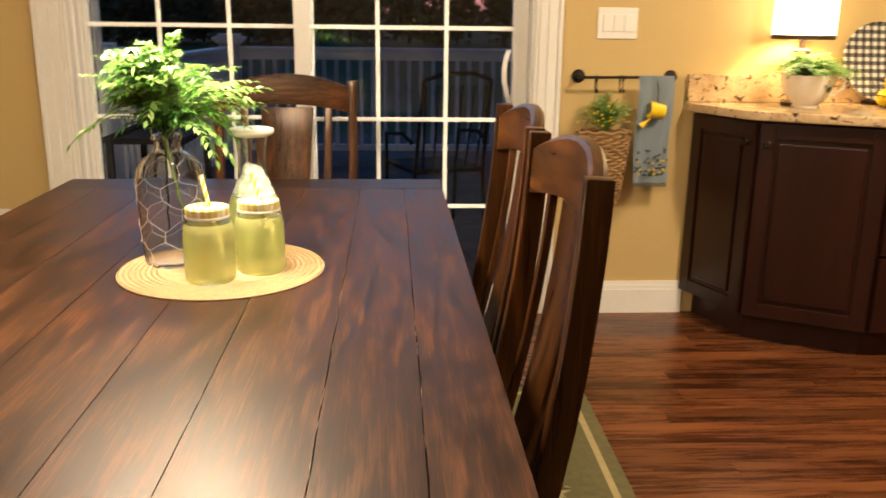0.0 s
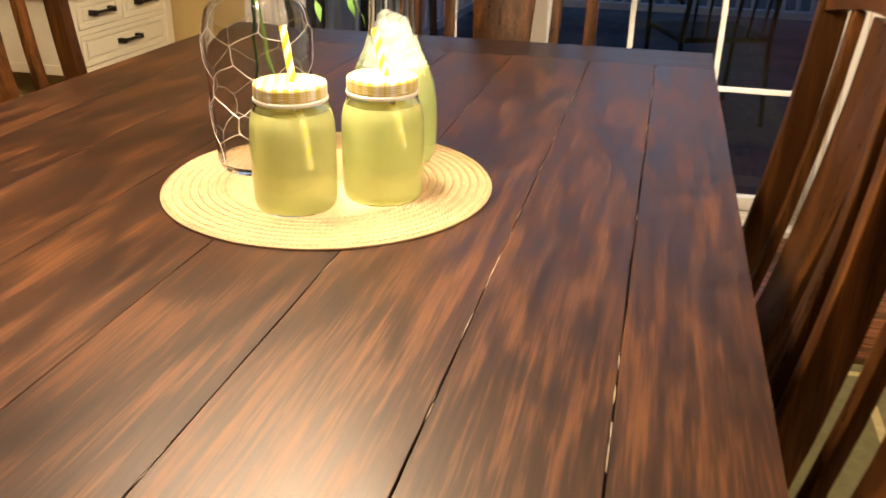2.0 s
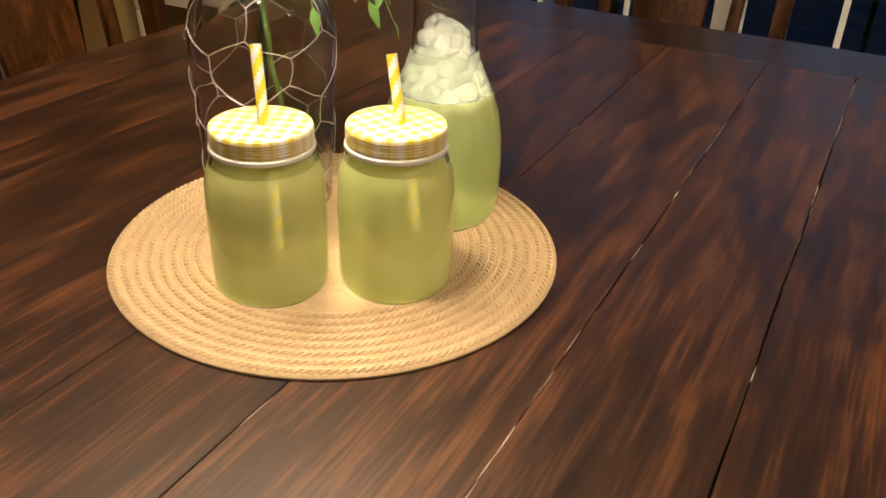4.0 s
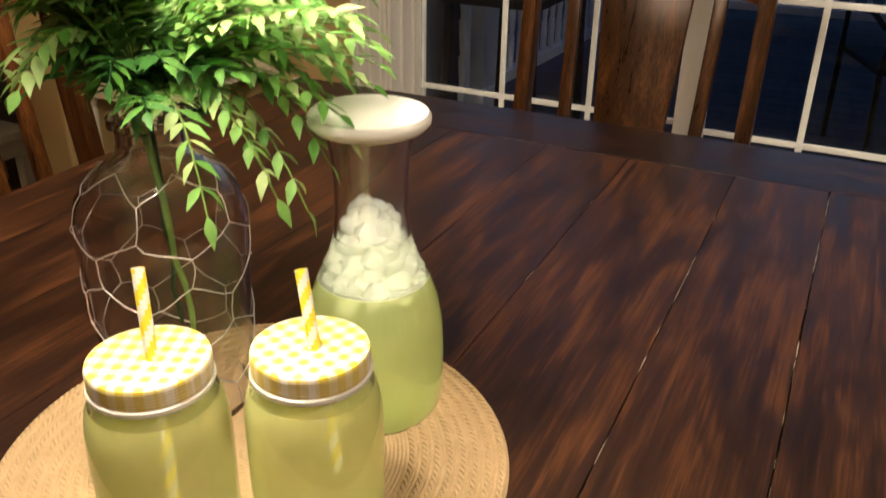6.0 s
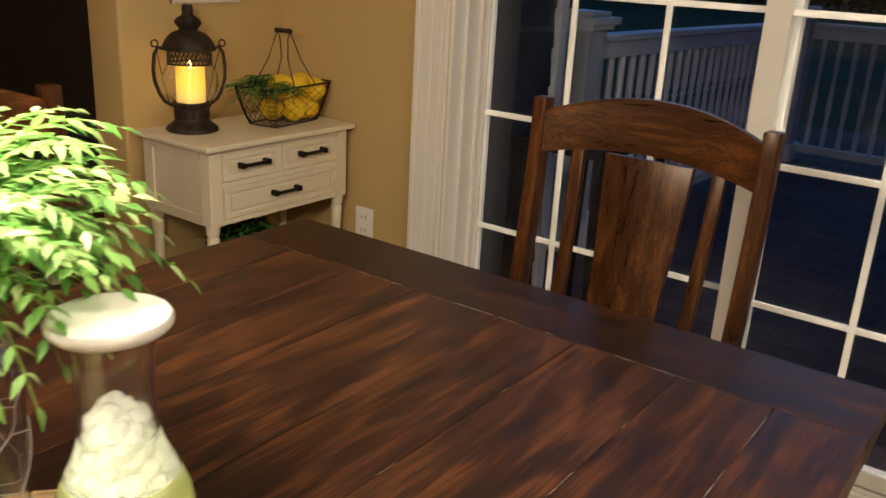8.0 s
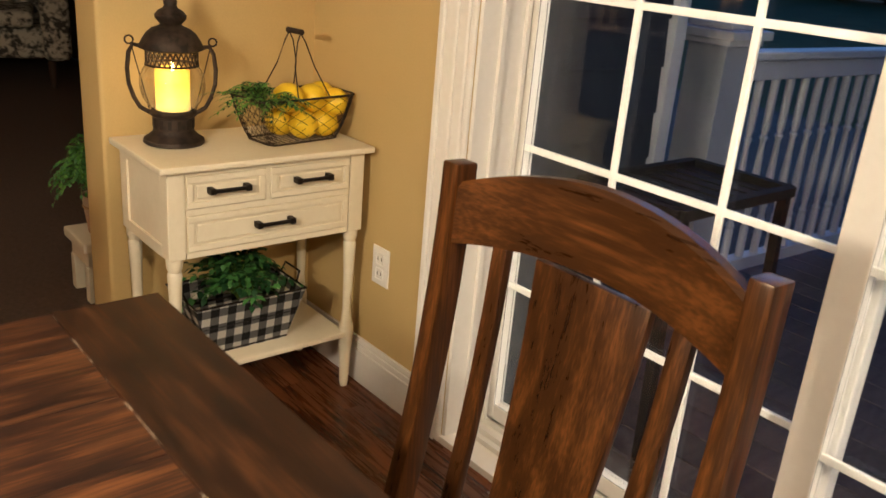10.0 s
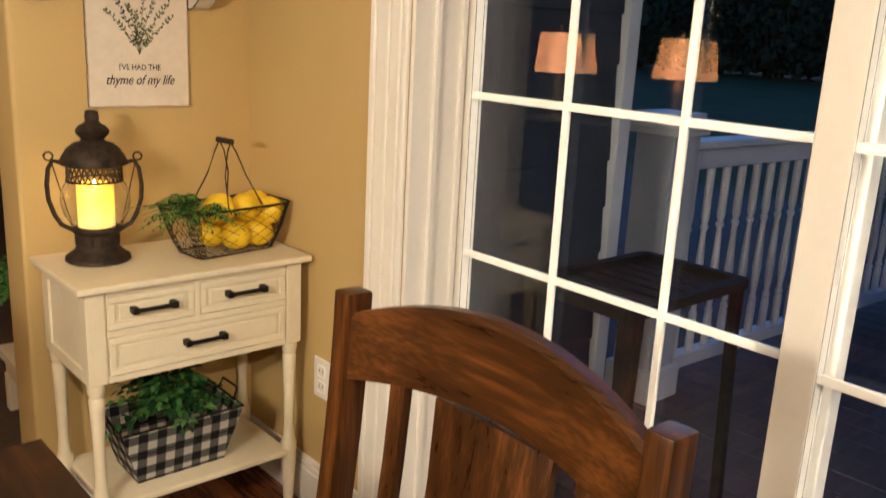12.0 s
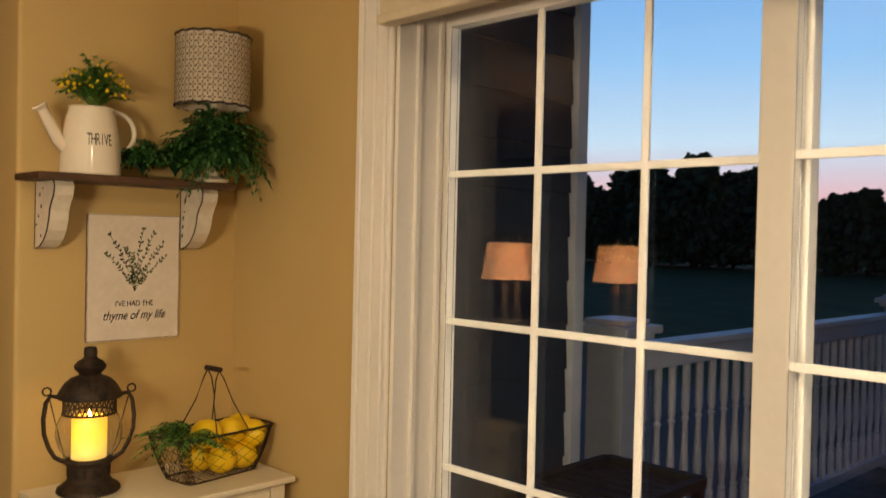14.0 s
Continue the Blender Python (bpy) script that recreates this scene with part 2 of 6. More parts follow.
def leafy(m, share=0.38):
    """Lets light through a leaf: mixes a translucent share into its surface."""
    nt = m.node_tree
    N, L = nt.nodes.new, nt.links.new
    p, out = nt.nodes["Principled BSDF"], nt.nodes["Material Output"]
    t = N("ShaderNodeBsdfTranslucent")
    L(p.inputs["Base Color"].links[0].from_socket, t.inputs["Color"])
    mx = N("ShaderNodeMixShader")
    mx.inputs[0].default_value = share
    L(p.outputs[0], mx.inputs[1])
    L(t.outputs[0], mx.inputs[2])
    L(mx.outputs[0], out.inputs["Surface"])
    return m


# ---- mesh helpers ----
def thing(name, label, category, place=(0, 0, 0), rz=0.0, group="", kind=""):
    ob = new(name)
    ob.empty_display_size = 0.05
    ob.matrix_basis = pose(*place, 0, 0, rz)
    return tagged(ob, label, category, group, kind)


def mesh_of(name, bm, material, smooth=False):
    me = bpy.data.meshes.new(name)
    bmesh.ops.recalc_face_normals(bm, faces=bm.faces)
    bm.to_mesh(me)
    bm.free()
    for x in material if isinstance(material, (list, tuple)) else [material]:
        me.materials.append(x)
    if smooth:
        me.shade_smooth()
        me.set_sharp_from_angle(angle=radians(38))
    return me


def part(name, bm, material, parent=None, label="", smooth=False, kind="", category=""):
    ob = new(name, mesh_of(name, bm, material, smooth))
    if parent is not None:
        ob.parent = parent
    return tagged(ob, label, category, "", kind)


def box(bm, x0, x1, y0, y1, z0, z1, bevel=0.0, seg=2, m=None):
    r = bmesh.ops.create_cube(bm, size=1.0)
    vs = r["verts"]
    for v in vs:
        v.co = Vector(((x0 + x1) / 2 + v.co.x * (x1 - x0), (y0 + y1) / 2 + v.co.y * (y1 - y0), (z0 + z1) / 2 + v.co.z * (z1 - z0)))
        if m is not None:
            v.co = m @ v.co
    if bevel:
        es = {e for v in vs for e in v.link_edges}
        bmesh.ops.bevel(bm, geom=list(es), offset=bevel, segments=seg, affect="EDGES", profile=0.6)
    return vs


def boxed(x0, x1, y0, y1, z0, z1, bevel=0.0, seg=2, m=None):
    bm = bmesh.new()
    box(bm, x0, x1, y0, y1, z0, z1, bevel, seg, m)
    return bm


def lathe(bm, profile, n=32, at=(0, 0, 0), closed=False):
    """Turns a profile of (radius, height) round the z axis."""
    rings = []
    for r, z in profile:
        if r < 1e-6:
            rings.append([bm.verts.new((at[0], at[1], at[2] + z))])
        else:
            rings.append([bm.verts.new((at[0] + r * math.cos(2 * math.pi * k / n), at[1] + r * math.sin(2 * math.pi * k / n), at[2] + z)) for k in range(n)])
    pairs = list(zip(rings, rings[1:]))
    if closed:
        pairs.append((rings[-1], rings[0]))
    for a, b in pairs:
        for k in range(n):
            q = (k + 1) % n
            if len(a) == 1 and len(b) > 1:
                bm.faces.new((a[0], b[k], b[q]))
            elif len(b) == 1 and len(a) > 1:
                bm.faces.new((a[k], a[q], b[0]))
            elif len(a) > 1:
                bm.faces.new((a[k], a[q], b[q], b[k]))
    return bm


def turned(profile, n=32, at=(0, 0, 0), closed=False):
    return lathe(bmesh.new(), profile, n, at, closed)


def tube(bm, pts, r, n=8, closed=False, taper=None):
    """A round bar along a line of points."""
    pts = [Vector(p) for p in pts]
    rings = []
    up = Vector((0.3, 0.2, 1)).normalized()
    last = len(pts) - 1
    for i, p in enumerate(pts):
        a = pts[i - 1] if (i or closed) else p
        b = pts[(i + 1) % len(pts)] if (i < last or closed) else p
        d = (b - a).normalized()
        s = d.cross(up)
        if s.length < 1e-3:
            s = d.cross(Vector((1, 0, 0)))
        s.normalize()
        u = s.cross(d)
        rr = r * (1 if taper is None else 1 + (taper - 1) * i / max(1, last))
        rings.append([bm.verts.new(p + (s * math.cos(2 * math.pi * k / n) + u * math.sin(2 * math.pi * k / n)) * rr) for k in range(n)])
    for a, b in list(zip(rings, rings[1:])) + ([(rings[-1], rings[0])] if closed else []):
        for k in range(n):
            q = (k + 1) % n
            bm.faces.new((a[k], a[q], b[q], b[k]))
    if not closed:
        bm.faces.new(rings[0][::-1])
        bm.faces.new(rings[-1])
    return bm


def sweep(bm, pts, w, d, side):
    """A rectangular bar (w across side, d across the rest) along points; w and d are numbers or lists."""
    side = Vector(side)
    pts = [Vector(p) for p in pts]
    rings = []
    for i, p in enumerate(pts):
        t = (pts[min(i + 1, len(pts) - 1)] - pts[max(i - 1, 0)]).normalized()
        s = (side - t * side.dot(t)).normalized()
        u = t.cross(s)
        ww = w[i] if isinstance(w, (list, tuple)) else w
        dd = d[i] if isinstance(d, (list, tuple)) else d
        rings.append([bm.verts.new(p + s * a * ww / 2 + u * b * dd / 2) for a, b in ((-1, -1), (1, -1), (1, 1), (-1, 1))])
    for a, b in zip(rings, rings[1:]):
        for k in range(4):
            q = (k + 1) % 4
            bm.faces.new((a[k], a[q], b[q], b[k]))
    bm.faces.new(rings[0][::-1])
    bm.faces.new(rings[-1])
    return bm


def softened(bm, offset, seg=2, angle=35):
    bmesh.ops.recalc_face_normals(bm, faces=bm.faces)
    es = [e for e in bm.edges if len(e.link_faces) == 2 and e.calc_face_angle(0) > radians(angle)]
    bmesh.ops.bevel(bm, geom=es, offset=offset, segments=seg, affect="EDGES", profile=0.6, clamp_overlap=True)
    return bm


def leaf(bm, m, length, width, fold=0.25, droop=0.2, index=0):
    """One pointed leaf with a fold along its middle, from m's origin along m's y axis."""
    rows = ((0.0, 0.06), (0.22, 0.75), (0.45, 1.0), (0.75, 0.48), (1.0, 0.0))
    prev = None
    for t, w in rows:
        y, z = t * length, -droop * length * t * t
        c = bm.verts.new(m @ Vector((0, y, z)))
        if w:
            l = bm.verts.new(m @ Vector((-w * width / 2, y, z + fold * w * width / 2)))
            r = bm.verts.new(m @ Vector((w * width / 2, y, z + fold * w * width / 2)))
        else:
            l = r = None
        if prev:
            pc, pl, pr = prev
            fs = [bm.faces.new((pl, pc, c, l)), bm.faces.new((pc, pr, r, c))] if l else [bm.faces.new((pl, pc, c)), bm.faces.new((pc, pr, c))]
            for f in fs:
                f.material_index = index
        prev = (c, l, r)

# ---- the room ----
WX, WY = -1.68, 1.87      # faces of the left wall and of the door wall
OL, OR = -0.965, 0.855    # sides of the sliding door's opening
OT = 2.02
CEIL = 2.44


def structure(name, bm, material, label, parent=None, smooth=False):
    ob = part(name, bm, material, parent, label, smooth)
    return tagged(ob, "", "", "", "structure")


# floors
floor = structure("floor", boxed(-1.84, 4.6, -5.0, 2.10, -0.10, -0.012), M["gap"], "dark red oak strip floor under the dining table")
structure("carpet", boxed(-8.6, -1.84, -5.0, 2.9, -0.10, -0.004), M["carpet"], "dark brown carpet of the adjoining living room")
structure("ceiling", boxed(-8.6, -1.84, -5.0, 2.9, CEIL, CEIL + 0.1), M["ceiling"], "plain living room ceiling")
structure("ceiling", boxed(-1.84, 4.6, -5.0, 2.13, CEIL, CEIL + 0.1), M["ceiling"], "plain white painted ceiling")

# door wall: two sides and a header
bm = boxed(-1.84, OL, WY, WY + 0.26, 0, CEIL)
wall_door = structure("wall_north", bm, M["wall"], "yellow painted wall round the sliding glass door")
structure("wall_header", boxed(OL, OR, WY, WY + 0.26, OT, CEIL), M["wall"], "yellow wall over the sliding door")
structure("wall_kitchen", boxed(OR, 4.6, WY, WY + 0.26, 0, CEIL), M["wall"], "warm yellow kitchen wall beside the sliding door")
# stub wall on the left, with a rounded corner bead
bm = boxed(-1.84, WX, 1.25, WY + 0.05, 0, CEIL)
softened(bm, 0.012, 3)
structure("wall_west", bm, M["wall"], "yellow painted wall behind the console table", smooth=True)
# enclosing walls
structure("wall_east", boxed(4.6, 4.7, -5.0, 2.13, 0, CEIL), M["wall"], "yellow kitchen end wall")
structure("wall_south", boxed(-1.84, 4.6, -5.1, -5.0, 0, CEIL), M["wall"], "yellow wall at the back of the room")
structure("wall_living_south", boxed(-8.6, -1.841, -5.1, -5.0, 0, CEIL), M["taupe"], "living room wall, coloured dark taupe for the dim room")
structure("wall_far_west", boxed(-8.7, -8.6, -5.0, 2.9, 0, CEIL), M["taupe"], "living room end wall, coloured dark taupe for the dim room")
structure("wall_living", boxed(-8.6, -1.84, 2.9, 2.95, 0, CEIL), M["taupe"], "living room side wall, coloured dark taupe for the dim room")
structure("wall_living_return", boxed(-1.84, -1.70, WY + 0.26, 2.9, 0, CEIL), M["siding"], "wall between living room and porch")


def baseboard(name, x0, x1, y0, y1, face):
    bm = boxed(x0, x1, y0, y1, 0, 0.105)
    e = 0.004
    if face == "y":
        box(bm, x0, x1, y0 + e, y1, 0.105, 0.122)
        box(bm, x0, x1, y0 + 2 * e, y1, 0.122, 0.140)
    else:
        box(bm, x0, x1 - e, y0, y1, 0.105, 0.122)
        box(bm, x0, x1 - 2 * e, y0, y1, 0.122, 0.140)
    return structure(name, bm, M["white"], "white painted moulded baseboard")


baseboard("baseboard", WX + 0.016, -1.078, WY - 0.016, WY, "y")
baseboard("baseboard", 0.962, 1.53, WY - 0.016, WY, "y")
baseboard("baseboard", WX, WX + 0.016, 1.262, WY, "x")


# door casing: stepped profile on both sides and over the top
def casing(x0, x1, mirror):
    bm = bmesh.new()
    w = x1 - x0
    steps = ((0.0, 0.17, 0.030), (0.17, 0.55, 0.024), (0.55, 0.86, 0.020), (0.86, 1.0, 0.014))
    for a, b, d in steps:
        if mirror:
            a, b = 1 - b, 1 - a
        box(bm, x0 + a * w, x0 + b * w, WY - d, WY - 0.0005, 0, OT, 0.003, 1)
    return bm


trim = structure("trim", casing(-1.077, OL, False), M["white"], "white fluted door casing")
structure("trim", casing(OR, 0.962, True), M["white"], "white fluted door casing")
bm = bmesh.new()
for a, b, d in ((0.0, 0.04, 0.018), (0.04, 0.08, 0.026), (0.08, 0.11, 0.034)):
    box(bm, -1.077, 0.962, WY - d, WY - 0.0005, OT + a, OT + b)
structure("trim", bm, M["white"], "white door head casing")
# jambs and sill
bm = boxed(OL, OL + 0.012, WY, 2.066, 0.02, OT)
box(bm, OR - 0.012, OR, WY, 2.066, 0.02, OT)
box(bm, OL + 0.012, OR - 0.012, WY, WY + 0.26, OT - 0.012, OT)
for y0 in (1.925, 2.000):
    box(bm, OL + 0.012, OL + 0.022, y0, y0 + 0.012, 0.03, OT - 0.012)
structure("door_frame", bm, M["white"], "white sliding door frame and jambs")
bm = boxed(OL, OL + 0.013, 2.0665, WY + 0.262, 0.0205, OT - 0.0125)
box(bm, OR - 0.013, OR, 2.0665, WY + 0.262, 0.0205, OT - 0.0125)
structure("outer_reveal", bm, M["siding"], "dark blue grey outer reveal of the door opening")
bm = boxed(OL, OR, WY - 0.01, WY + 0.26, 0.0, 0.02)
for y0 in (1.93, 1.965, 2.01, 2.05):
    box(bm, OL, OR, y0, y0 + 0.008, 0.02, 0.036)
structure("door_sill", bm, M["white"], "white sliding door track and threshold")

ROWS = (0.443, 0.811, 1.180, 1.549)


def sliding_panel(name, x0, x1, g0, g1, yc, bars, label):
    p = thing(name, label, "door", kind="structure")
    t = 0.020
    part("stile", boxed(x0, g0, yc - t, yc + t, 0.04, 2.0, 0.004), M["white"], p)
    part("stile", boxed(g1, x1, yc - t, yc + t, 0.04, 2.0, 0.004), M["white"], p)
    part("bottom_rail", boxed(g0, g1, yc - t + 0.001, yc + t - 0.001, 0.04, 0.085, 0.003), M["white"], p)
    part("top_rail", boxed(g0, g1, yc - t + 0.001, yc + t - 0.001, 1.917, 2.0, 0.003), M["white"], p)
    for k, o in enumerate((-0.0165, 0.006)):
        turn = Matrix.Translation(((g0 + g1) / 2, yc + o, 0)) @ Matrix.Rotation(radians(-0.42 * k), 4, "Z")
        half = (g1 - g0) / 2
        g = part("pane", boxed(-half, half, -0.0015, 0.0015, 0.085, 1.917, m=turn), M["pane"], p, "clear glass pane")
        g.visible_shadow = False
    for x in bars:
        part("glazing_bar", boxed(x - 0.0085, x + 0.0085, yc - 0.014, yc - 0.004, 0.085, 1.917, 0.003), M["white"], p)
    for z in ROWS:
        part("glazing_bar", boxed(g0, g1, yc - 0.0135, yc - 0.0035, z - 0.0085, z + 0.0085, 0.003), M["white"], p)
    return p


left_panel = sliding_panel("door_1", -0.953, -0.030, -0.930, -0.092, 2.040, (-0.650, -0.370), "white fixed glass patio door panel with fifteen lights")
right_panel = sliding_panel("door_2", -0.105, 0.843, -0.040, 0.781, 1.990, (0.231, 0.510), "white sliding glass patio door panel with a pull handle")
bm = bmesh.new()
HX = -0.045
pts = [(0.815, 1.968, 0.885 + 0.0), (0.812, 1.945, 0.895), (0.800, 1.920, 0.925), (0.788, 1.912, 0.975), (0.786, 1.912, 1.02), (0.792, 1.918, 1.06), (0.805, 1.945, 1.085), (0.812, 1.968, 1.092)]
sweep(bm, [(x + HX, y, z) for x, y, z in pts], 0.020, 0.014, (1, 0, 0))
softened(bm, 0.004)
part("handle", bm, M["plastic"], right_panel, "white curved pull handle", True)
part("handle_plate", boxed(0.783, 0.800, 1.958, 1.9695, 0.86, 1.115, 0.003), M["plastic"], right_panel)

# folded shade over the door
bm = boxed(-0.930, 0.83, 1.780, 1.832, 1.900, 2.06, 0.010)
shade = thing("roman_shade", "beige cloth shade drawn up above the patio door", "blind")
part("fold", bm, M["shade"], shade)
part("bottom_bar", boxed(-0.930, 0.83, 1.772, 1.815, 1.876, 1.8995, 0.006), M["shade"], shade, "cream bottom bar")
part("headrail", boxed(-0.930, 0.83, 1.79, 1.835, 2.061, 2.12, 0.004), M["white"], shade)

# rug
rug = thing("area_rug", "olive green rug with a cream border under the table", "rug")
part("field", boxed(-1.02, 0.875, -2.2, 1.02, 0.0, 0.010), M["rug"], rug)
bm = boxed(0.875, 0.895, -2.2, 1.02, 0.0, 0.0105)
box(bm, -1.04, -1.02, -2.2, 1.02, 0.0, 0.0105)
box(bm, -1.04, 0.895, 1.02, 1.04, 0.0, 0.0105)
part("border", bm, M["rug_edge"], rug, "cream woven border")
part("binding", boxed(0.895, 0.935, -2.24, 1.08, 0.0, 0.0095), M["rug"], rug)
part("binding", boxed(-1.08, -1.04, -2.24, 1.08, 0.0, 0.0095), M["rug"], rug)
part("binding", boxed(-1.04, 0.895, 1.04, 1.08, 0.0, 0.0095), M["rug"], rug)
# pale sprig in the rug's field
bm = bmesh.new()
for k in range(16):
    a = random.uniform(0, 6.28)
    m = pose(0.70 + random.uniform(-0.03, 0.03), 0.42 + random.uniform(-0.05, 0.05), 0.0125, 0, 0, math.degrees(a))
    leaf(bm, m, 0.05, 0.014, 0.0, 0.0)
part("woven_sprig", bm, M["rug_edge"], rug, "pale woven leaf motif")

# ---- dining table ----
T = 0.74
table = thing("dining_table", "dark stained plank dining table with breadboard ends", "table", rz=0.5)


def plank(name, x0, x1, y0, y1, along="y", ga=0.0004, gb=0.0004, timber="table"):
    """A board with slightly wavering edges and eased arrises."""
    n = 36
    bm = bmesh.new()
    rows = []
    seed = random.uniform(0, 50)
    for i in range(n + 1):
        t = i / n
        if along == "y":
            y = y0 + (y1 - y0) * t
            a = x0 + ga + 1.3 * ga * noise.noise((seed, y * 9, 0)) + 0.0004 * noise.noise((seed, y * 60, 1))
            b = x1 - gb + 1.3 * gb * noise.noise((seed + 9, y * 9, 0)) + 0.0004 * noise.noise((seed, y * 60, 5))
            e = 0.0004
            rows.append([bm.verts.new(c) for c in ((a, y, T - 0.04), (a, y, T - e), (a + e, y, T), (b - e, y, T), (b, y, T - e), (b, y, T - 0.04))])
        else:
            x = x0 + (x1 - x0) * t
            a = y0 + 0.0007 + 0.0009 * noise.noise((seed, x * 9, 0))
            b = y1
            e = 0.0004
            rows.append([bm.verts.new(c) for c in ((x, a, T - 0.04), (x, a, T - e), (x, a + e, T), (x, b - e, T), (x, b, T - e), (x, b, T - 0.04))])
    for p, q in zip(rows, rows[1:]):
        for k in range(6):
            bm.faces.new((p[k], p[(k + 1) % 6], q[(k + 1) % 6], q[k]))
    bm.faces.new(rows[0])
    bm.faces.new(rows[-1][::-1])
    return part(name, bm, M[timber] if along == "y" else M["table_x"], table)


M["table_x"] = wood("dark_plank_wood_cross", *stained(0.72), 0, (0.37, 0.46), 0.42, rand=0.12, bump=0.07, figure=(19, 5.0, 0.38), span=(0.405, 0.620), fine=(85, 6.0, 360, 15))
M["table_warm"] = wood("warm_plank_wood", *stained(1.25), 1, (0.37, 0.46), 0.42, rand=0.12, bump=0.07, figure=(19, 5.0, 0.38), span=(0.405, 0.620), fine=(85, 6.0, 360, 15))
M["table_deep"] = wood("deep_plank_wood", *stained(1.18), 1, (0.37, 0.46), 0.42, rand=0.12, bump=0.07, figure=(19, 5.0, 0.38), span=(0.405, 0.620), fine=(85, 6.0, 360, 15))
TX0, TX1, TY0, TY1 = -0.650, 0.449, -1.06, 0.997
cuts = [TX0, -0.530, -0.385, -0.243, -0.080, 0.054, 0.210, 0.337, TX1]
gaps = [0.0002, 0.0003, 0.0003, 0.0004, 0.0004, 0.0005, 0.0007, 0.0008, 0.0002]
for i, (a, b) in enumerate(zip(cuts, cuts[1:])):
    plank("plank", a, b, -0.905, 0.8417, "y", gaps[i], gaps[i + 1], "table_warm" if i < 4 else ("table" if i < 6 else "table_deep"))
plank("breadboard_end", TX0, TX1, 0.843, TY1, "x")
plank("breadboard_end", TX0, TX1, TY0, -0.907, "x")
def flecks(pts, share, wide):
    """Short pale slivers of worn filler lying in a joint between boards."""
    bm = bmesh.new()
    i = 0
    while i < len(pts) - 3:
        run = random.randint(1, 3)
        if random.random() < share:
            seg = pts[i:i + run + 1]
            d = (seg[-1] - seg[0]).normalized()
            s = Vector((-d.y, d.x, 0))
            o = s * random.uniform(-0.0006, 0.0006)
            w = [wide * (0.25 if k in (0, len(seg) - 1) else random.uniform(0.6, 1.2)) for k in range(len(seg))]
            up = [bm.verts.new(p + o + s * a) for p, a in zip(seg, w)] + [bm.verts.new(p + o - s * a) for p, a in list(zip(seg, w))[::-1]]
            bm.faces.new(up)
        i += run
    return bm


random.seed(77)
for x, share, wide in ((cuts[4], 0.06, 0.0003), (cuts[5], 0.18, 0.0004), (cuts[6], 0.36, 0.0006), (cuts[7], 0.32, 0.0007)):
    line = [Vector((x + 0.0005 * noise.noise((x, k * 0.3, 0)), -0.89 + k * 0.0115, T + 0.0003)) for k in range(150)]
    tagged(part("worn_filler", flecks(line, share, wide), M["fleck"], table, "pale worn flecks in the joint"), "", "", "", "stuff")
line = [Vector((TX0 + 0.01 + k * 0.009, 0.8424, T + 0.0003)) for k in range(119)]
tagged(part("worn_filler", flecks(line, 0.46, 0.0010), M["fleck"], table, "pale worn flecks in the joint"), "", "", "", "stuff")
part("underlay", boxed(TX0 + 0.006, TX1 - 0.006, TY0 + 0.006, TY1 - 0.006, T - 0.045, T - 0.006), M["gap"], table)
for x0, x1, y0, y1 in ((TX0 + 0.05, TX1 - 0.05, TY1 - 0.085, TY1 - 0.06), (TX0 + 0.05, TX1 - 0.05, TY0 + 0.06, TY0 + 0.085), (TX0 + 0.05, TX0 + 0.075, TY0 + 0.085, TY1 - 0.085), (TX1 - 0.075, TX1 - 0.05, TY0 + 0.085, TY1 - 0.085)):
    part("apron", boxed(x0, x1, y0, y1, T - 0.13, T - 0.046, 0.003), M["chair_h"], table)
for x in (TX0 + 0.095, TX1 - 0.095):
    for y in (TY0 + 0.105, TY1 - 0.105):
        bm = bmesh.new()
        sweep(bm, [(x, y, 0.012), (x, y, 0.35), (x, y, T - 0.131)], [0.06, 0.075, 0.09], [0.06, 0.075, 0.09], (1, 0, 0))
        part("leg", softened(bm, 0.005), M["chair"], table)


# ---- dining chairs ----
def rake(z):
    """How far the back leans behind the seat's rear edge at the height z."""
    if z < 0.45:
        return 0.052 + 0.035 * (1 - z / 0.45) ** 2
    u = 1.02 - z
    return 0.134 - 0.20 * u * u - 0.030 * u


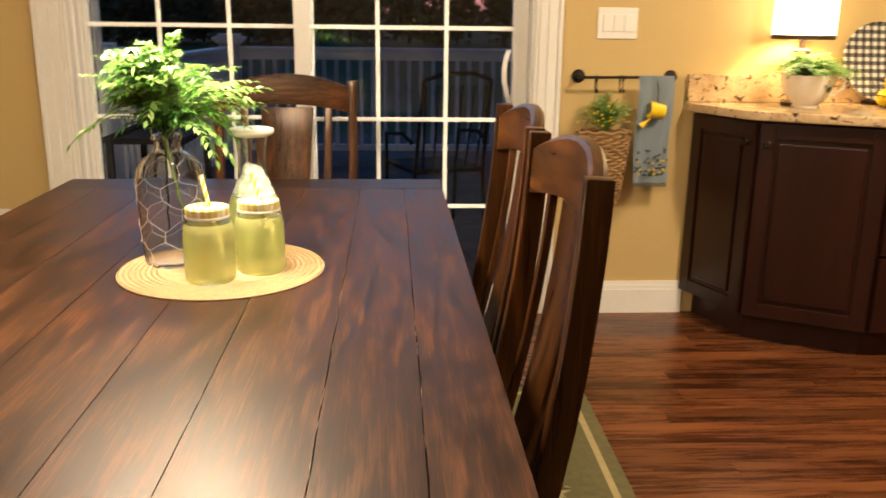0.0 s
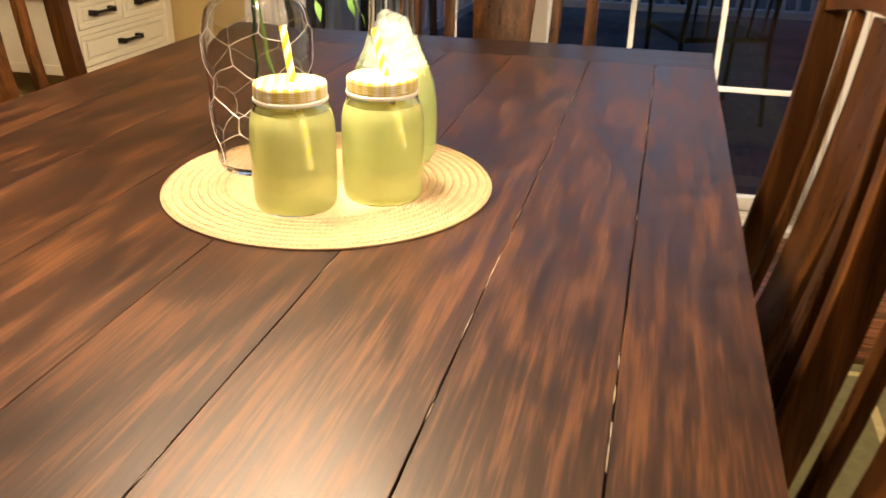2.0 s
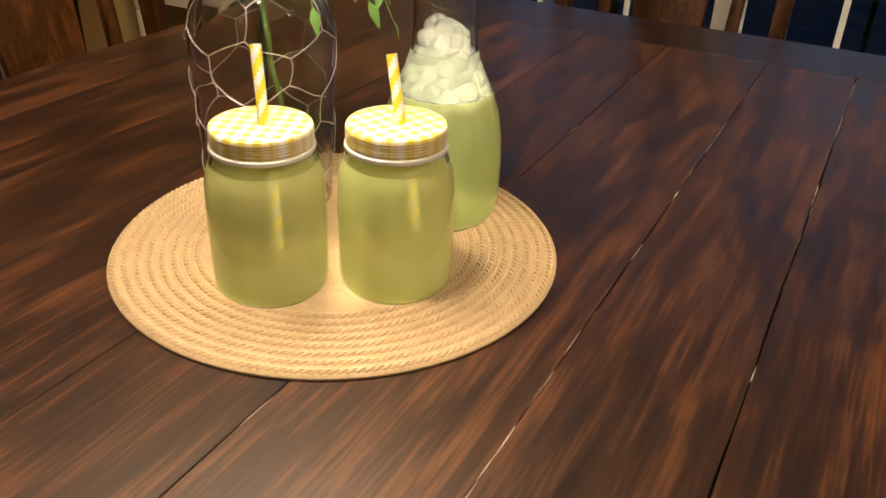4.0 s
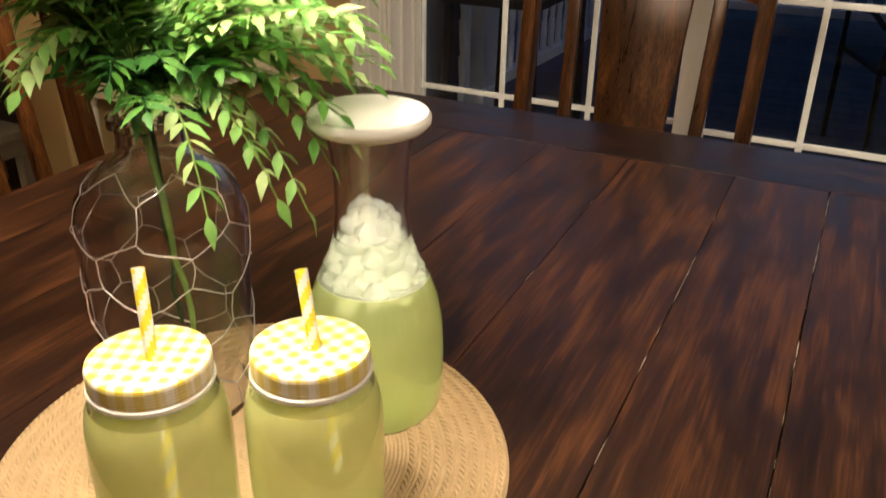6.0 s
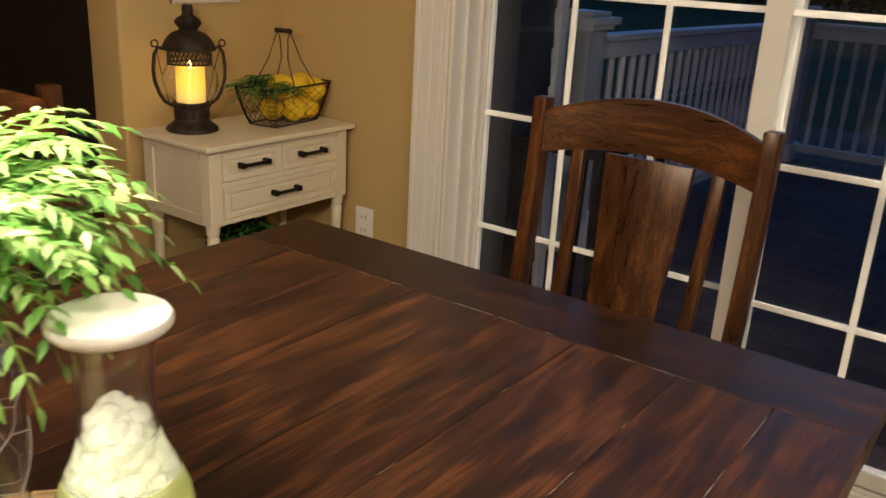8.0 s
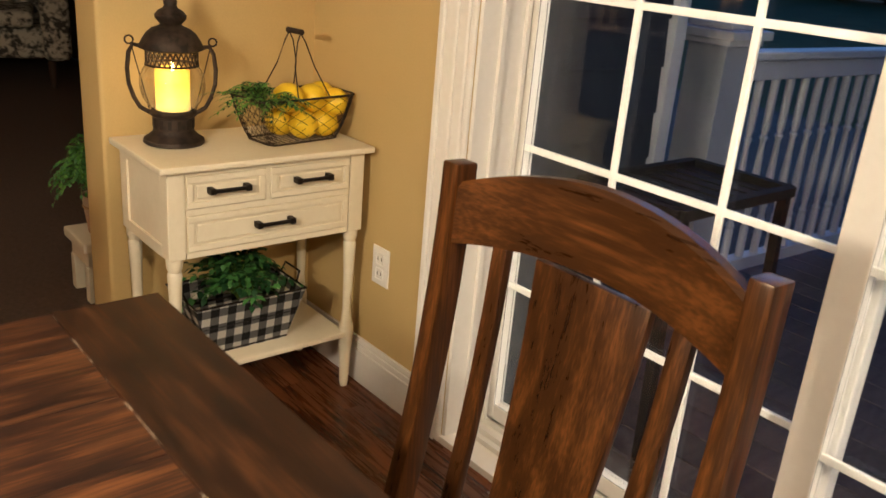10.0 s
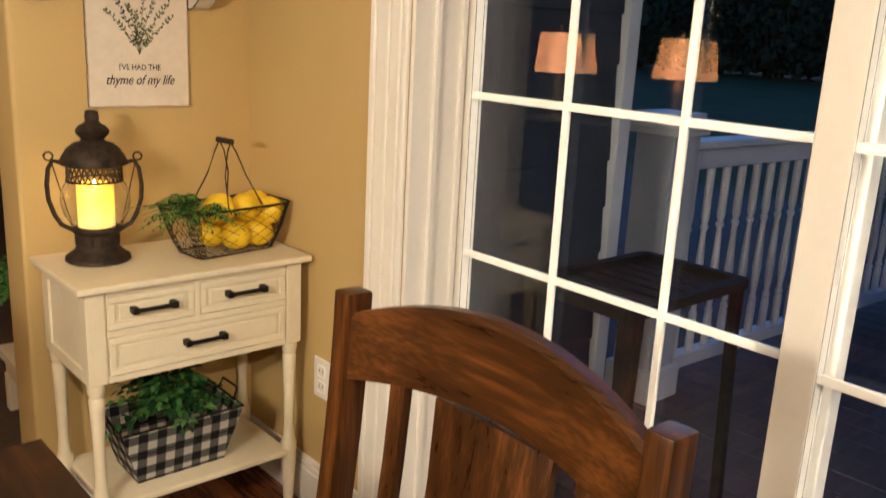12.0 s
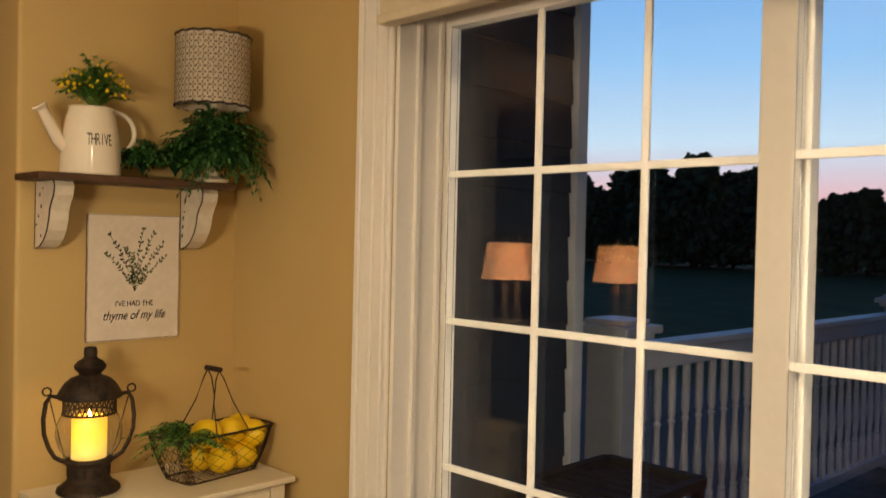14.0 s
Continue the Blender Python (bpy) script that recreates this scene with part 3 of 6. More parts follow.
def dining_chair(place, rz):
    """Slat-back chair; its rear posts stand at the origin, the sitter looks along -y."""
    c = thing("dining_chair", "dark stained wooden slat-back dining chair at the table", "chair", place, rz, "dining chairs round the table")
    zs = [0.0, 0.15, 0.3, 0.45, 0.53, 0.61, 0.69, 0.77, 0.85, 0.93, 0.98, 1.020]
    for s in (-1, 1):
        bm = bmesh.new()
        w = [0.036 - 0.008 * min(1, z / 0.45) for z in zs]
        sweep(bm, [(s * 0.2165, rake(z), z) for z in zs], w, [0.038 if z < 0.5 else 0.037 - 0.002 * (z - 0.5) for z in zs], (1, 0, 0))
        part("post", softened(bm, 0.004, 2, 50), M["chair"], c, smooth=True)
    # crest rail: arched top, bowed in plan
    n = 20
    bm = bmesh.new()
    rows = []
    for i in range(n + 1):
        u = -1 + 2 * i / n
        x = u * 0.2025
        bow = 0.030 * (1 - u * u)
        top = 0.998 + 0.040 * (1 - abs(u) ** 2.0)
        bot = 0.918 + 0.022 * (1 - u * u)
        ring = []
        for z, dy in ((bot, -0.012), (0.955, -0.013), (top - 0.006, -0.012), (top, -0.006), (top, 0.008), (top - 0.006, 0.014), (0.955, 0.014), (bot, 0.013)):
            ring.append(bm.verts.new((x, rake(z) + bow + dy, z)))
        rows.append(ring)
    for p, q in zip(rows, rows[1:]):
        for k in range(8):
            bm.faces.new((p[k], p[(k + 1) % 8], q[(k + 1) % 8], q[k]))
    bm.faces.new(rows[0])
    bm.faces.new(rows[-1][::-1])
    part("crest_rail", bm, M["chair_h"], c, smooth=True)
    # splat and slats
    sz = [0.525, 0.6, 0.68, 0.76, 0.84, 0.930]
    for xc, w0, w1 in ((0, 0.120, 0.170), (-0.136, 0.025, 0.025), (0.136, 0.025, 0.025)):
        bm = bmesh.new()
        bow = 0.029 * (1 - (xc / 0.2025) ** 2)
        ws = [w0 + (w1 - w0) * (z - 0.525) / 0.39 for z in sz]
        sweep(bm, [(xc * (0.92 + 0.08 * k / 5), rake(z) + bow * (0.3 + 0.7 * k / 5), z) for k, z in enumerate(sz)], ws, 0.014, (1, 0, 0))
        part("splat" if xc == 0 else "slat", softened(bm, 0.003, 2, 50), M["chair"], c, smooth=True)
    bm = bmesh.new()
    box(bm, -0.203, 0.203, rake(0.52) - 0.012, rake(0.52) + 0.012, 0.495, 0.545, 0.003)
    part("lower_rail", bm, M["chair_h"], c)
    bm = boxed(-0.222, 0.222, -0.40, 0.036, 0.435, 0.468, 0.010, 3)
    part("seat", bm, M["chair_h"], c, smooth=True)
    for x0, x1, y0, y1 in ((-0.18, 0.18, -0.375, -0.355), (-0.20, -0.18, -0.35, 0.035), (0.18, 0.20, -0.35, 0.035)):
        part("apron", boxed(x0, x1, y0, y1, 0.375, 0.434), M["chair_h"], c)
    for s in (-1, 1):
        bm = bmesh.new()
        sweep(bm, [(s * 0.19, -0.365, 0), (s * 0.19, -0.365, 0.434)], [0.03, 0.042], [0.03, 0.042], (1, 0, 0))
        part("leg", softened(bm, 0.004), M["chair"], c)
    for s in (-1, 1):
        part("stretcher", boxed(s * 0.19 - 0.010, s * 0.19 + 0.010, -0.345, 0.055, 0.15, 0.185, 0.003), M["chair_h"], c)
    return c


chair = dining_chair((-0.050, 1.100, 0), 0)
copy_thing(chair, pose(0.418, -0.360, 0.0125, 0, 0, -90))
copy_thing(chair, pose(0.418, 0.130, 0.0125, 0, 0, -90))
copy_thing(chair, pose(-0.655, -0.290, 0.0125, 0, 0, 90))
copy_thing(chair, pose(-0.655, 0.325, 0.0125, 0, 0, 90))

# ---- on the table: placemat, jars, carafe, vase with greenery ----
M["jute"] = mat("tan_jute", (0.60, 0.435, 0.25), (0.46, 0.325, 0.175), 60, rough=0.9, bump=0.6, fine=420, mix=0.8)
M["jar_glass"] = mat("jar_glass", (0.98, 1, 0.98), (0.98, 1, 0.98), rough=0.025, trans=1.0, ior=1.45)
M["lemonade"] = mat("cloudy_lemonade", (0.69, 0.68, 0.30), (0.64, 0.64, 0.26), 12, rough=0.10, trans=0.60, ior=1.33)
M["lemonade_pale"] = mat("cloudy_lemonade_pale", (0.68, 0.74, 0.35), (0.62, 0.69, 0.29), 12, rough=0.12, trans=0.62, ior=1.33)
M["gingham"] = plaid("yellow_gingham", (0.86, 0.84, 0.78), (0.80, 0.62, 0.05), (0.84, 0.75, 0.36), 0.0056, 0.35)
M["band"] = plaid("checked_band", (0.66, 0.60, 0.50), (0.56, 0.42, 0.10), (0.60, 0.50, 0.26), 0.0056, 0.35)
M["rim_white"] = mat("white_jar_rim", (0.80, 0.78, 0.72), rough=0.3)
M["straw_y"] = mat("yellow_straw", (0.90, 0.72, 0.04), (0.86, 0.67, 0.03), rough=0.5)
M["straw_w"] = mat("white_straw", (0.92, 0.90, 0.82), rough=0.5)
M["ice"] = mat("cloudy_ice", (0.88, 0.90, 0.85), (0.80, 0.83, 0.75), 60, rough=0.22, spec=0.4, trans=0.5, ior=1.12)
M["lid_white"] = mat("white_plastic_lid", (0.86, 0.85, 0.80), (0.84, 0.83, 0.78), rough=0.4)
M["leaf_a"] = leafy(mat("mid_green_leaf", (0.150, 0.360, 0.065), (0.090, 0.245, 0.040), 30, rough=0.5, fine=160))
M["leaf_b"] = leafy(mat("yellow_green_leaf", (0.275, 0.505, 0.140), (0.200, 0.410, 0.095), 30, rough=0.5, fine=160))
M["leaf_c"] = leafy(mat("pale_leaf_tip", (0.50, 0.64, 0.29), (0.38, 0.54, 0.20), 30, rough=0.5, fine=160))
M["leaf_d"] = leafy(mat("dark_green_leaf", (0.018, 0.070, 0.022), (0.010, 0.045, 0.014), 30, rough=0.45, fine=160))
M["stem"] = mat("green_stem", (0.16, 0.26, 0.05), (0.10, 0.18, 0.03), 40, rough=0.5)
M["smoke_glass"] = mat("grey_tinted_glass", (0.89, 0.88, 0.87), (0.89, 0.88, 0.87), rough=0.025, trans=1.0, ior=1.45)
M["wire"] = mat("grey_wire", (0.66, 0.62, 0.60), (0.50, 0.47, 0.46), 60, rough=0.42, metal=0.55)

ZM = T + 0.0006
placemat = thing("placemat", "round tan woven jute placemat on the dining table", "placemat", (-0.027, 0.033, ZM))
bm = bmesh.new()
prof = [(0.0, 0.0), (0.195, 0.0), (0.1955, 0.002), (0.194, 0.0036)]
r = 0.193
while r > 0.004:
    prof += [(r, 0.0042), (r - 0.0016, 0.0035)]
    r -= 0.0032
prof.append((0.0, 0.004))
part("weave", lathe(bm, prof, 72), M["jute"], placemat, smooth=False)
for k in range(8):
    rr = 0.1210 + k * 0.0099
    bm = bmesh.new()
    turns = int(rr * 2 * math.pi / 0.0125)
    n = turns * 8
    for ph in (0, math.pi):
        pts = []
        for i in range(n):
            a = 2 * math.pi * i / n
            q = 2 * math.pi * turns * i / n + ph
            rad = rr + 0.0017 * math.cos(q)
            pts.append((rad * math.cos(a), rad * math.sin(a), 0.0040 + 0.0010 * math.sin(q)))
        tube(bm, pts, 0.0016, 5, True)
    part("braid", bm, M["jute"], placemat, smooth=True)


def straw(bm, top, low, r=0.0042, n=12, rows=46):
    top, low = Vector(top), Vector(low)
    d = (low - top).normalized()
    s = d.cross(Vector((0, 1, 0))).normalized()
    u = s.cross(d)
    rings = [[bm.verts.new(top.lerp(low, i / rows) + (s * math.cos(2 * math.pi * k / n) + u * math.sin(2 * math.pi * k / n)) * r) for k in range(n)] for i in range(rows + 1)]
    for i, (a, b) in enumerate(zip(rings, rings[1:])):
        for k in range(n):
            q = (k + 1) % n
            f = bm.faces.new((a[k], a[q], b[q], b[k]))
            f.material_index = ((k + i) // 3) % 2
    return bm


ZJ = T + 0.0050


def jar(x, y, tip, label, turn):
    j = thing("mason_jar", label, "jar", (x, y, ZJ), turn, "lemonade jars")
    out = [(0.0, 0.002), (0.036, 0.0), (0.0415, 0.0015), (0.0448, 0.006), (0.0458, 0.014), (0.0462, 0.042), (0.0462, 0.078), (0.0455, 0.094), (0.0432, 0.106), (0.0395, 0.1145), (0.0372, 0.119), (0.0366, 0.133)]
    inn = [(0.0345, 0.133), (0.0350, 0.120), (0.0374, 0.1135), (0.0410, 0.105), (0.0433, 0.094), (0.0440, 0.078), (0.0440, 0.042), (0.0436, 0.015), (0.0425, 0.008), (0.0390, 0.0045), (0.0, 0.0045)]
    part("glass_body", turned(out + inn, 48), M["jar_glass"], j, "clear glass jar body", True).visible_shadow = False
    liq = [(0.0, 0.0036), (0.0393, 0.0036), (0.0431, 0.0072), (0.0443, 0.0150), (0.0447, 0.042), (0.0447, 0.078), (0.0440, 0.0942), (0.0417, 0.1055), (0.0392, 0.1095), (0.0, 0.1097)]
    part("lemonade", turned(liq, 48), M["lemonade"], j, "cloudy pale yellow lemonade", True).visible_shadow = False
    lid = part("lid", turned([(0.0, 0.1390), (0.0365, 0.1390), (0.0380, 0.1382), (0.0385, 0.1365), (0.0, 0.1365)], 56), M["gingham"], j, "yellow and white checked lid", True)
    bandp = [(0.0385, 0.1365)]
    for k in range(5):
        bandp += [(0.0389, 0.1352 - k * 0.0022), (0.0382, 0.1342 - k * 0.0022)]
    bandp += [(0.0384, 0.1240), (0.0370, 0.1240), (0.0370, 0.1365)]
    part("screw_band", turned(bandp, 56, closed=True), M["band"], lid, "yellow checked threaded band", True)
    part("rolled_rim", turned([(0.0385, 0.1239), (0.0398, 0.1230), (0.0400, 0.1210), (0.0392, 0.1195), (0.0375, 0.1200), (0.0375, 0.1239)], 56, closed=True), M["rim_white"], lid, "white rolled rim", True)
    bm = bmesh.new()
    m = (Matrix.Translation((x, y, ZJ)) @ Matrix.Rotation(radians(turn), 4, "Z")).inverted()
    a = m @ Vector(tip)
    c = m @ Vector((x + 0.004, y - 0.001, ZJ + 0.139))
    low = a + (c - a) * ((a.z - 0.012) / (a.z - c.z))
    while Vector((low.x, low.y)).length > 0.036:
        low = low.lerp(a, 0.03)
    part("straw", straw(bm, a, low), [M["straw_y"], M["straw_w"]], j, "yellow and white striped paper straw")
    return j


jar(-0.031, -0.054, (-0.041, -0.042, 0.938), "glass jar of lemonade with checked lid and striped straw", 22)
jar(0.0515, 0.003, (0.040, 0.014, 0.931), "glass jar of lemonade with a yellow gingham lid", 68)

# carafe
car = thing("carafe", "glass carafe of iced lemonade with a white lid", "carafe", (0.022, 0.131, ZJ))
out = [(0.0, 0.003), (0.038, 0.0), (0.049, 0.003), (0.0545, 0.012), (0.0560, 0.030), (0.0560, 0.060), (0.0548, 0.082), (0.0510, 0.104), (0.0435, 0.124), (0.0350, 0.142), (0.0295, 0.160), (0.0278, 0.182), (0.0280, 0.205), (0.0300, 0.228), (0.0330, 0.241)]
inn = [(max(0.0, a - 0.0024), b + (0.0035 if b < 0.01 else 0.0)) for a, b in out[::-1]]
part("glass_body", turned(out + inn, 48), M["jar_glass"], car, "clear glass carafe body", True).visible_shadow = False
liq = [(0.0, 0.0059), (0.0362, 0.0028), (0.0474, 0.0056), (0.0528, 0.0130), (0.0543, 0.030), (0.0543, 0.060), (0.0531, 0.0817), (0.0494, 0.1030), (0.0422, 0.1220), (0.0, 0.1222)]
part("lemonade", turned(liq, 48), M["lemonade_pale"], car, "pale cloudy lemonade", True).visible_shadow = False

M["melt"] = mat("icy_melt_water", (0.90, 0.95, 0.82), (0.84, 0.90, 0.74), 40, rough=0.12, trans=0.93, ior=1.33, bump=0.2, fine=160)
melt = [(0.0, 0.1225), (0.0420, 0.1225), (0.0338, 0.1405), (0.0287, 0.1590), (0.0, 0.1610)]
part("melt_water", turned(melt, 40), M["melt"], car, "milky melt water round the ice", True).visible_shadow = False


def carafe_inside(z):
    """The carafe's inner radius at the height z."""
    for (r0, z0), (r1, z1) in zip(out[3:], out[4:]):
        if z0 <= z <= z1:
            return r0 + (r1 - r0) * (z - z0) / (z1 - z0) - 0.0030
    return 0.024


random.seed(5)
for k in range(112):
    t = (k * 0.618) % 1.0
    z = 0.112 + 0.066 * t
    size = random.uniform(0.0078, 0.0108)
    a = random.uniform(0, 6.283)
    rr = max(0.0, carafe_inside(z) - size * 0.95) * random.random() ** 0.30 * (1.0 if t < 0.88 else 0.75)
    c = Vector((rr * math.cos(a), rr * math.sin(a), z))
    bm = bmesh.new()
    bmesh.ops.create_cube(bm, size=1.6 * size)
    bmesh.ops.subdivide_edges(bm, edges=bm.edges[:], cuts=3, use_grid_fill=True)
    q = Euler((random.uniform(0, 6), random.uniform(0, 6), random.uniform(0, 6))).to_matrix()
    for v in bm.verts:
        ball = v.co.normalized() * size
        v.co = c + q @ (v.co.lerp(ball, 0.72) * (1 + 0.16 * noise.noise(v.co * 90 + c * 40)))
    part("ice_piece", bm, M["ice"], car, "cloudy piece of ice", True).visible_shadow = False
part("lid", turned([(0.0, 0.2412), (0.033, 0.2415), (0.041, 0.2440), (0.0448, 0.2480), (0.0452, 0.2520), (0.0430, 0.2555), (0.037, 0.2570), (0.0, 0.2560)], 48), M["lid_white"], car, "flat white plastic lid", True)

# bottle vase
VX, VY = -0.124, 0.063
vase = thing("glass_vase", "grey glass bottle vase wrapped in chicken wire", "vase", (VX, VY, ZJ))
out = [(0.0, 0.004), (0.045, 0.0), (0.054, 0.003), (0.0580, 0.012), (0.0585, 0.03), (0.0610, 0.09), (0.0640, 0.150), (0.0635, 0.172), (0.0590, 0.190), (0.0490, 0.205), (0.0350, 0.215), (0.0270, 0.221), (0.0245, 0.230), (0.0245, 0.240), (0.0290, 0.243), (0.0295, 0.249), (0.0270, 0.252)]
inn = [(max(0.0, a - 0.0030), b + (0.006 if b < 0.01 else 0.0)) for a, b in out[::-1]]
part("glass_body", turned(out + inn, 56), M["smoke_glass"], vase, "smoky grey glass body", True).visible_shadow = False


def vase_radius(z):
    pts = [(b, a) for a, b in out[3:12]]
    for (z0, r0), (z1, r1) in zip(pts, pts[1:]):
        if z0 <= z <= z1:
            return r0 + (r1 - r0) * (z - z0) / (z1 - z0)
    return pts[-1][1]


cols, rowh = 6, 0.050
bm = bmesh.new()


def on_vase(u, z):
    a = 2 * math.pi * u / cols
    spot = Vector((math.cos(a) * 2.3, math.sin(a) * 2.3, z * 34))
    rr = vase_radius(z) + 0.0012 + 0.0016 * abs(noise.noise(spot + Vector((4, 8, 2))))
    a += 0.13 * noise.noise(spot)
    z += 0.005 * noise.noise(spot + Vector((9, 1, 5)))
    return Vector((rr * math.cos(a), rr * math.sin(a), z))


row = 0
z = 0.016
while z + rowh < 0.232:
    sh = 0.5 * (row % 2)
    for c in range(cols):
        u = c + sh
        a, b, d, e = (u, z), (u, z + rowh * 0.45), (u + 0.5, z + rowh * 0.80), (u - 0.5, z + rowh * 0.80)
        for p, q in ((a, b), (b, d), (b, e)):
            pts = [on_vase(p[0] + (q[0] - p[0]) * t / 4, min(0.215, p[1] + (q[1] - p[1]) * t / 4)) for t in range(5)]
            tube(bm, pts, 0.00052, 4)
    z += rowh * 0.80
    row += 1
tagged(part("chicken_wire", bm, M["wire"], vase, "thin hexagonal wire wrap", True), "", "", "", "stuff")

# greenery: each sprig a stem with paired leaflets
random.seed(21)
greens = thing("greenery", "bushy light green leafy sprigs in the vase", "plant", (VX, VY, ZJ))


def sprig(leaves, az, lift, reach, droop, n_pairs=8, size=0.030, base=(0, 0, 0.243), tone=0, single=None, broad=0.25):
    """Draws one stem and adds its paired leaflets to leaves (or hands them to single); returns the stem."""
    bm = bmesh.new()
    d = Vector((math.cos(az), math.sin(az), 0))
    side = Vector((-d.y, d.x, 0))
    b = Vector(base)
    pts = []
    wob = random.uniform(-0.25, 0.25)
    for i in range(13):
        t = i / 12
        h = lift * (1 - (1 - t) ** 2) - droop * t ** 3
        pts.append(b + d * reach * (t ** 1.25) + side * wob * reach * t * t + Vector((0, 0, h)))
    tube(bm, pts, 0.0013, 5, taper=0.5)
    start = 2 if single is not None else 4
    for k in range(n_pairs):
        t = (start + (12 - start) * k / (n_pairs - 1))
        i = min(11, int(t))
        p = pts[i].lerp(pts[i + 1], t - i)
        fwd = (pts[i + 1] - pts[i]).normalized()
        sd = fwd.cross(Vector((0, 0, 1)))
        if sd.length < 0.05:
            sd = side.copy()
        sd.normalize()
        tip = k / (n_pairs - 1)
        for s in (-1, 1) if k < n_pairs - 1 else (0,):
            dirv = (fwd * (0.75 if s else 1) + sd * s * random.uniform(0.65, 1.0) + Vector((0, 0, random.uniform(-0.30, 0.25)))).normalized()
            up = (Vector((0, 0, 1)) + sd * random.uniform(-0.5, 0.5)).normalized()
            xx = dirv.cross(up).normalized()
            zz = xx.cross(dirv)
            m = Matrix((xx, dirv, zz)).transposed().to_4x4()
            m.translation = p
            rr = random.random()
            idx = (1 if rr < 0.45 else (2 if rr < 0.54 + 0.28 * tip else 0)) if tone == 0 else (4 if rr < 0.55 else 0)
            lb = bmesh.new() if single is not None else leaves
            leaf(lb, m, size * random.uniform(0.75, 1.15) * (1 - 0.25 * tip), size * broad, 0.3, random.uniform(0.05, 0.35), idx)
            if single is not None:
                part("leaf", lb, GREEN, single, smooth=True)
    return bm


# darker green for about half the leaves of the low inner sprigs
M["leaf_e"] = leafy(mat("mid_dark_green_leaf", (0.080, 0.235, 0.050), (0.045, 0.150, 0.030), 30, rough=0.5, fine=160))
GREEN = [M["leaf_a"], M["leaf_b"], M["leaf_c"], M["stem"], M["leaf_e"]]
mass = bmesh.new()
for k in range(150):
    az = k * 2.399 + random.uniform(-0.3, 0.3)
    ring = ((k * 0.618) % 1.0)
    lift = 0.190 * (1 - 0.34 * ring) * random.uniform(0.45, 1.05)
    reach = 0.015 + 0.160 * ring ** 0.85 * random.uniform(0.8, 1.1)
    droop = 0.055 * ring * random.uniform(0.0, 1.4)
    if math.cos(az + 1.3) > 0.0:
        lift, droop = max(lift, 0.10), droop * 0.25
    part("sprig", sprig(mass, az, lift, reach, droop, 11, 0.026, broad=0.29), M["stem"], greens, smooth=True)
for k in range(20):
    part("sprig", sprig(mass, random.uniform(3.0, 4.9), random.uniform(0.10, 0.185), random.uniform(0.07, 0.150), random.uniform(0.0, 0.03), 11, 0.026, broad=0.29), M["stem"], greens, smooth=True)
# inner dark ones low round the neck
for k in range(26):
    part("sprig", sprig(mass, k * 0.47, random.uniform(0.04, 0.08), random.uniform(0.03, 0.09), random.uniform(0.0, 0.04), 8, 0.028, tone=1), M["leaf_d"], greens, smooth=True)
tagged(part("leaves", mass, GREEN, greens, "many small pointed light green leaves", True), "", "", "", "stuff")
# trailing sprays that hang beside the carafe and round the outside, each with its leaflets
for az, lift, reach, drop in ((-0.36, 0.060, 0.116, 0.090), (-0.08, 0.065, 0.118, 0.098), (0.05, 0.075, 0.100, 0.090), (0.34, 0.070, 0.122, 0.122), (0.45, 0.080, 0.135, 0.100), (0.98, 0.090, 0.200, 0.105), (0.80, 0.095, 0.165, 0.100), (1.06, 0.130, 0.172, 0.050), (1.19, 0.155, 0.155, 0.030), (-1.59, 0.105, 0.092, 0.060), (-0.99, 0.150, 0.110, 0.012), (-1.58, 0.165, 0.085, 0.010), (2.95, 0.07, 0.195, 0.085), (3.3, 0.08, 0.15, 0.07), (1.7, 0.12, 0.17, 0.06)):
    stem = part("sprig", bmesh.new(), M["stem"], greens, smooth=True)
    bm = sprig(None, az, lift, reach, drop, 13, 0.027, single=stem, broad=0.31)
    bm.to_mesh(stem.data)
    bm.free()
for lo, hi, r, m in (((0.038, -0.012, 0.030), (-0.006, 0.000, 0.248), 0.0031, M["stem"]), ((-0.014, 0.018, 0.060), (-0.004, 0.006, 0.248), 0.0027, M["leaf_d"])):
    bm = bmesh.new()
    pts = [Vector(lo).lerp(Vector(hi), i / 10) + Vector((0.0016 * math.sin(i * 2.3), 0.0016 * math.cos(i * 1.7), 0)) for i in range(11)]
    tube(bm, pts[::-1], r, 8, taper=0.6)
    part("stem", bm, m, greens, "thick green plastic stem", True)

# ---- console table and what stands on it ----
CX0, CX1, CY0, CY1 = -1.655, -1.318, 1.256, 1.853
con = thing("console_table", "cream painted console table with three drawers and a shelf", "console table")
bm = boxed(CX0, CX1, CY0, CY1, 0.718, 0.735, 0.005)
part("top", bm, M["console"], con)
bx0, bx1, by0, by1 = CX0 + 0.012, CX1 - 0.018, CY0 + 0.022, CY1 - 0.022
part("carcass", boxed(bx0 + 0.02, bx1 - 0.006, by0 + 0.006, by1 - 0.006, 0.497, 0.717), M["console"], con)
# side panels with a recessed field
for y0, y1 in ((by0, by0 + 0.0065), (by1 - 0.0065, by1)):
    part("side_rail", boxed(bx0 + 0.045, bx1 - 0.045, y0, y1, 0.690, 0.717), M["console"], con)
    part("side_rail", boxed(bx0 + 0.045, bx1 - 0.045, y0, y1, 0.497, 0.525), M["console"], con)
LEG = [(0.0, 0.0), (0.011, 0.0), (0.013, 0.012), (0.015, 0.06), (0.018, 0.115), (0.020, 0.135), (0.020, 0.150), (0.021, 0.152), (0.021, 0.200), (0.020, 0.202), (0.016, 0.215), (0.0125, 0.26), (0.0145, 0.36), (0.0175, 0.435), (0.0185, 0.455), (0.0150, 0.462), (0.0185, 0.470), (0.0205, 0.480), (0.0205, 0.497), (0.0, 0.497)]
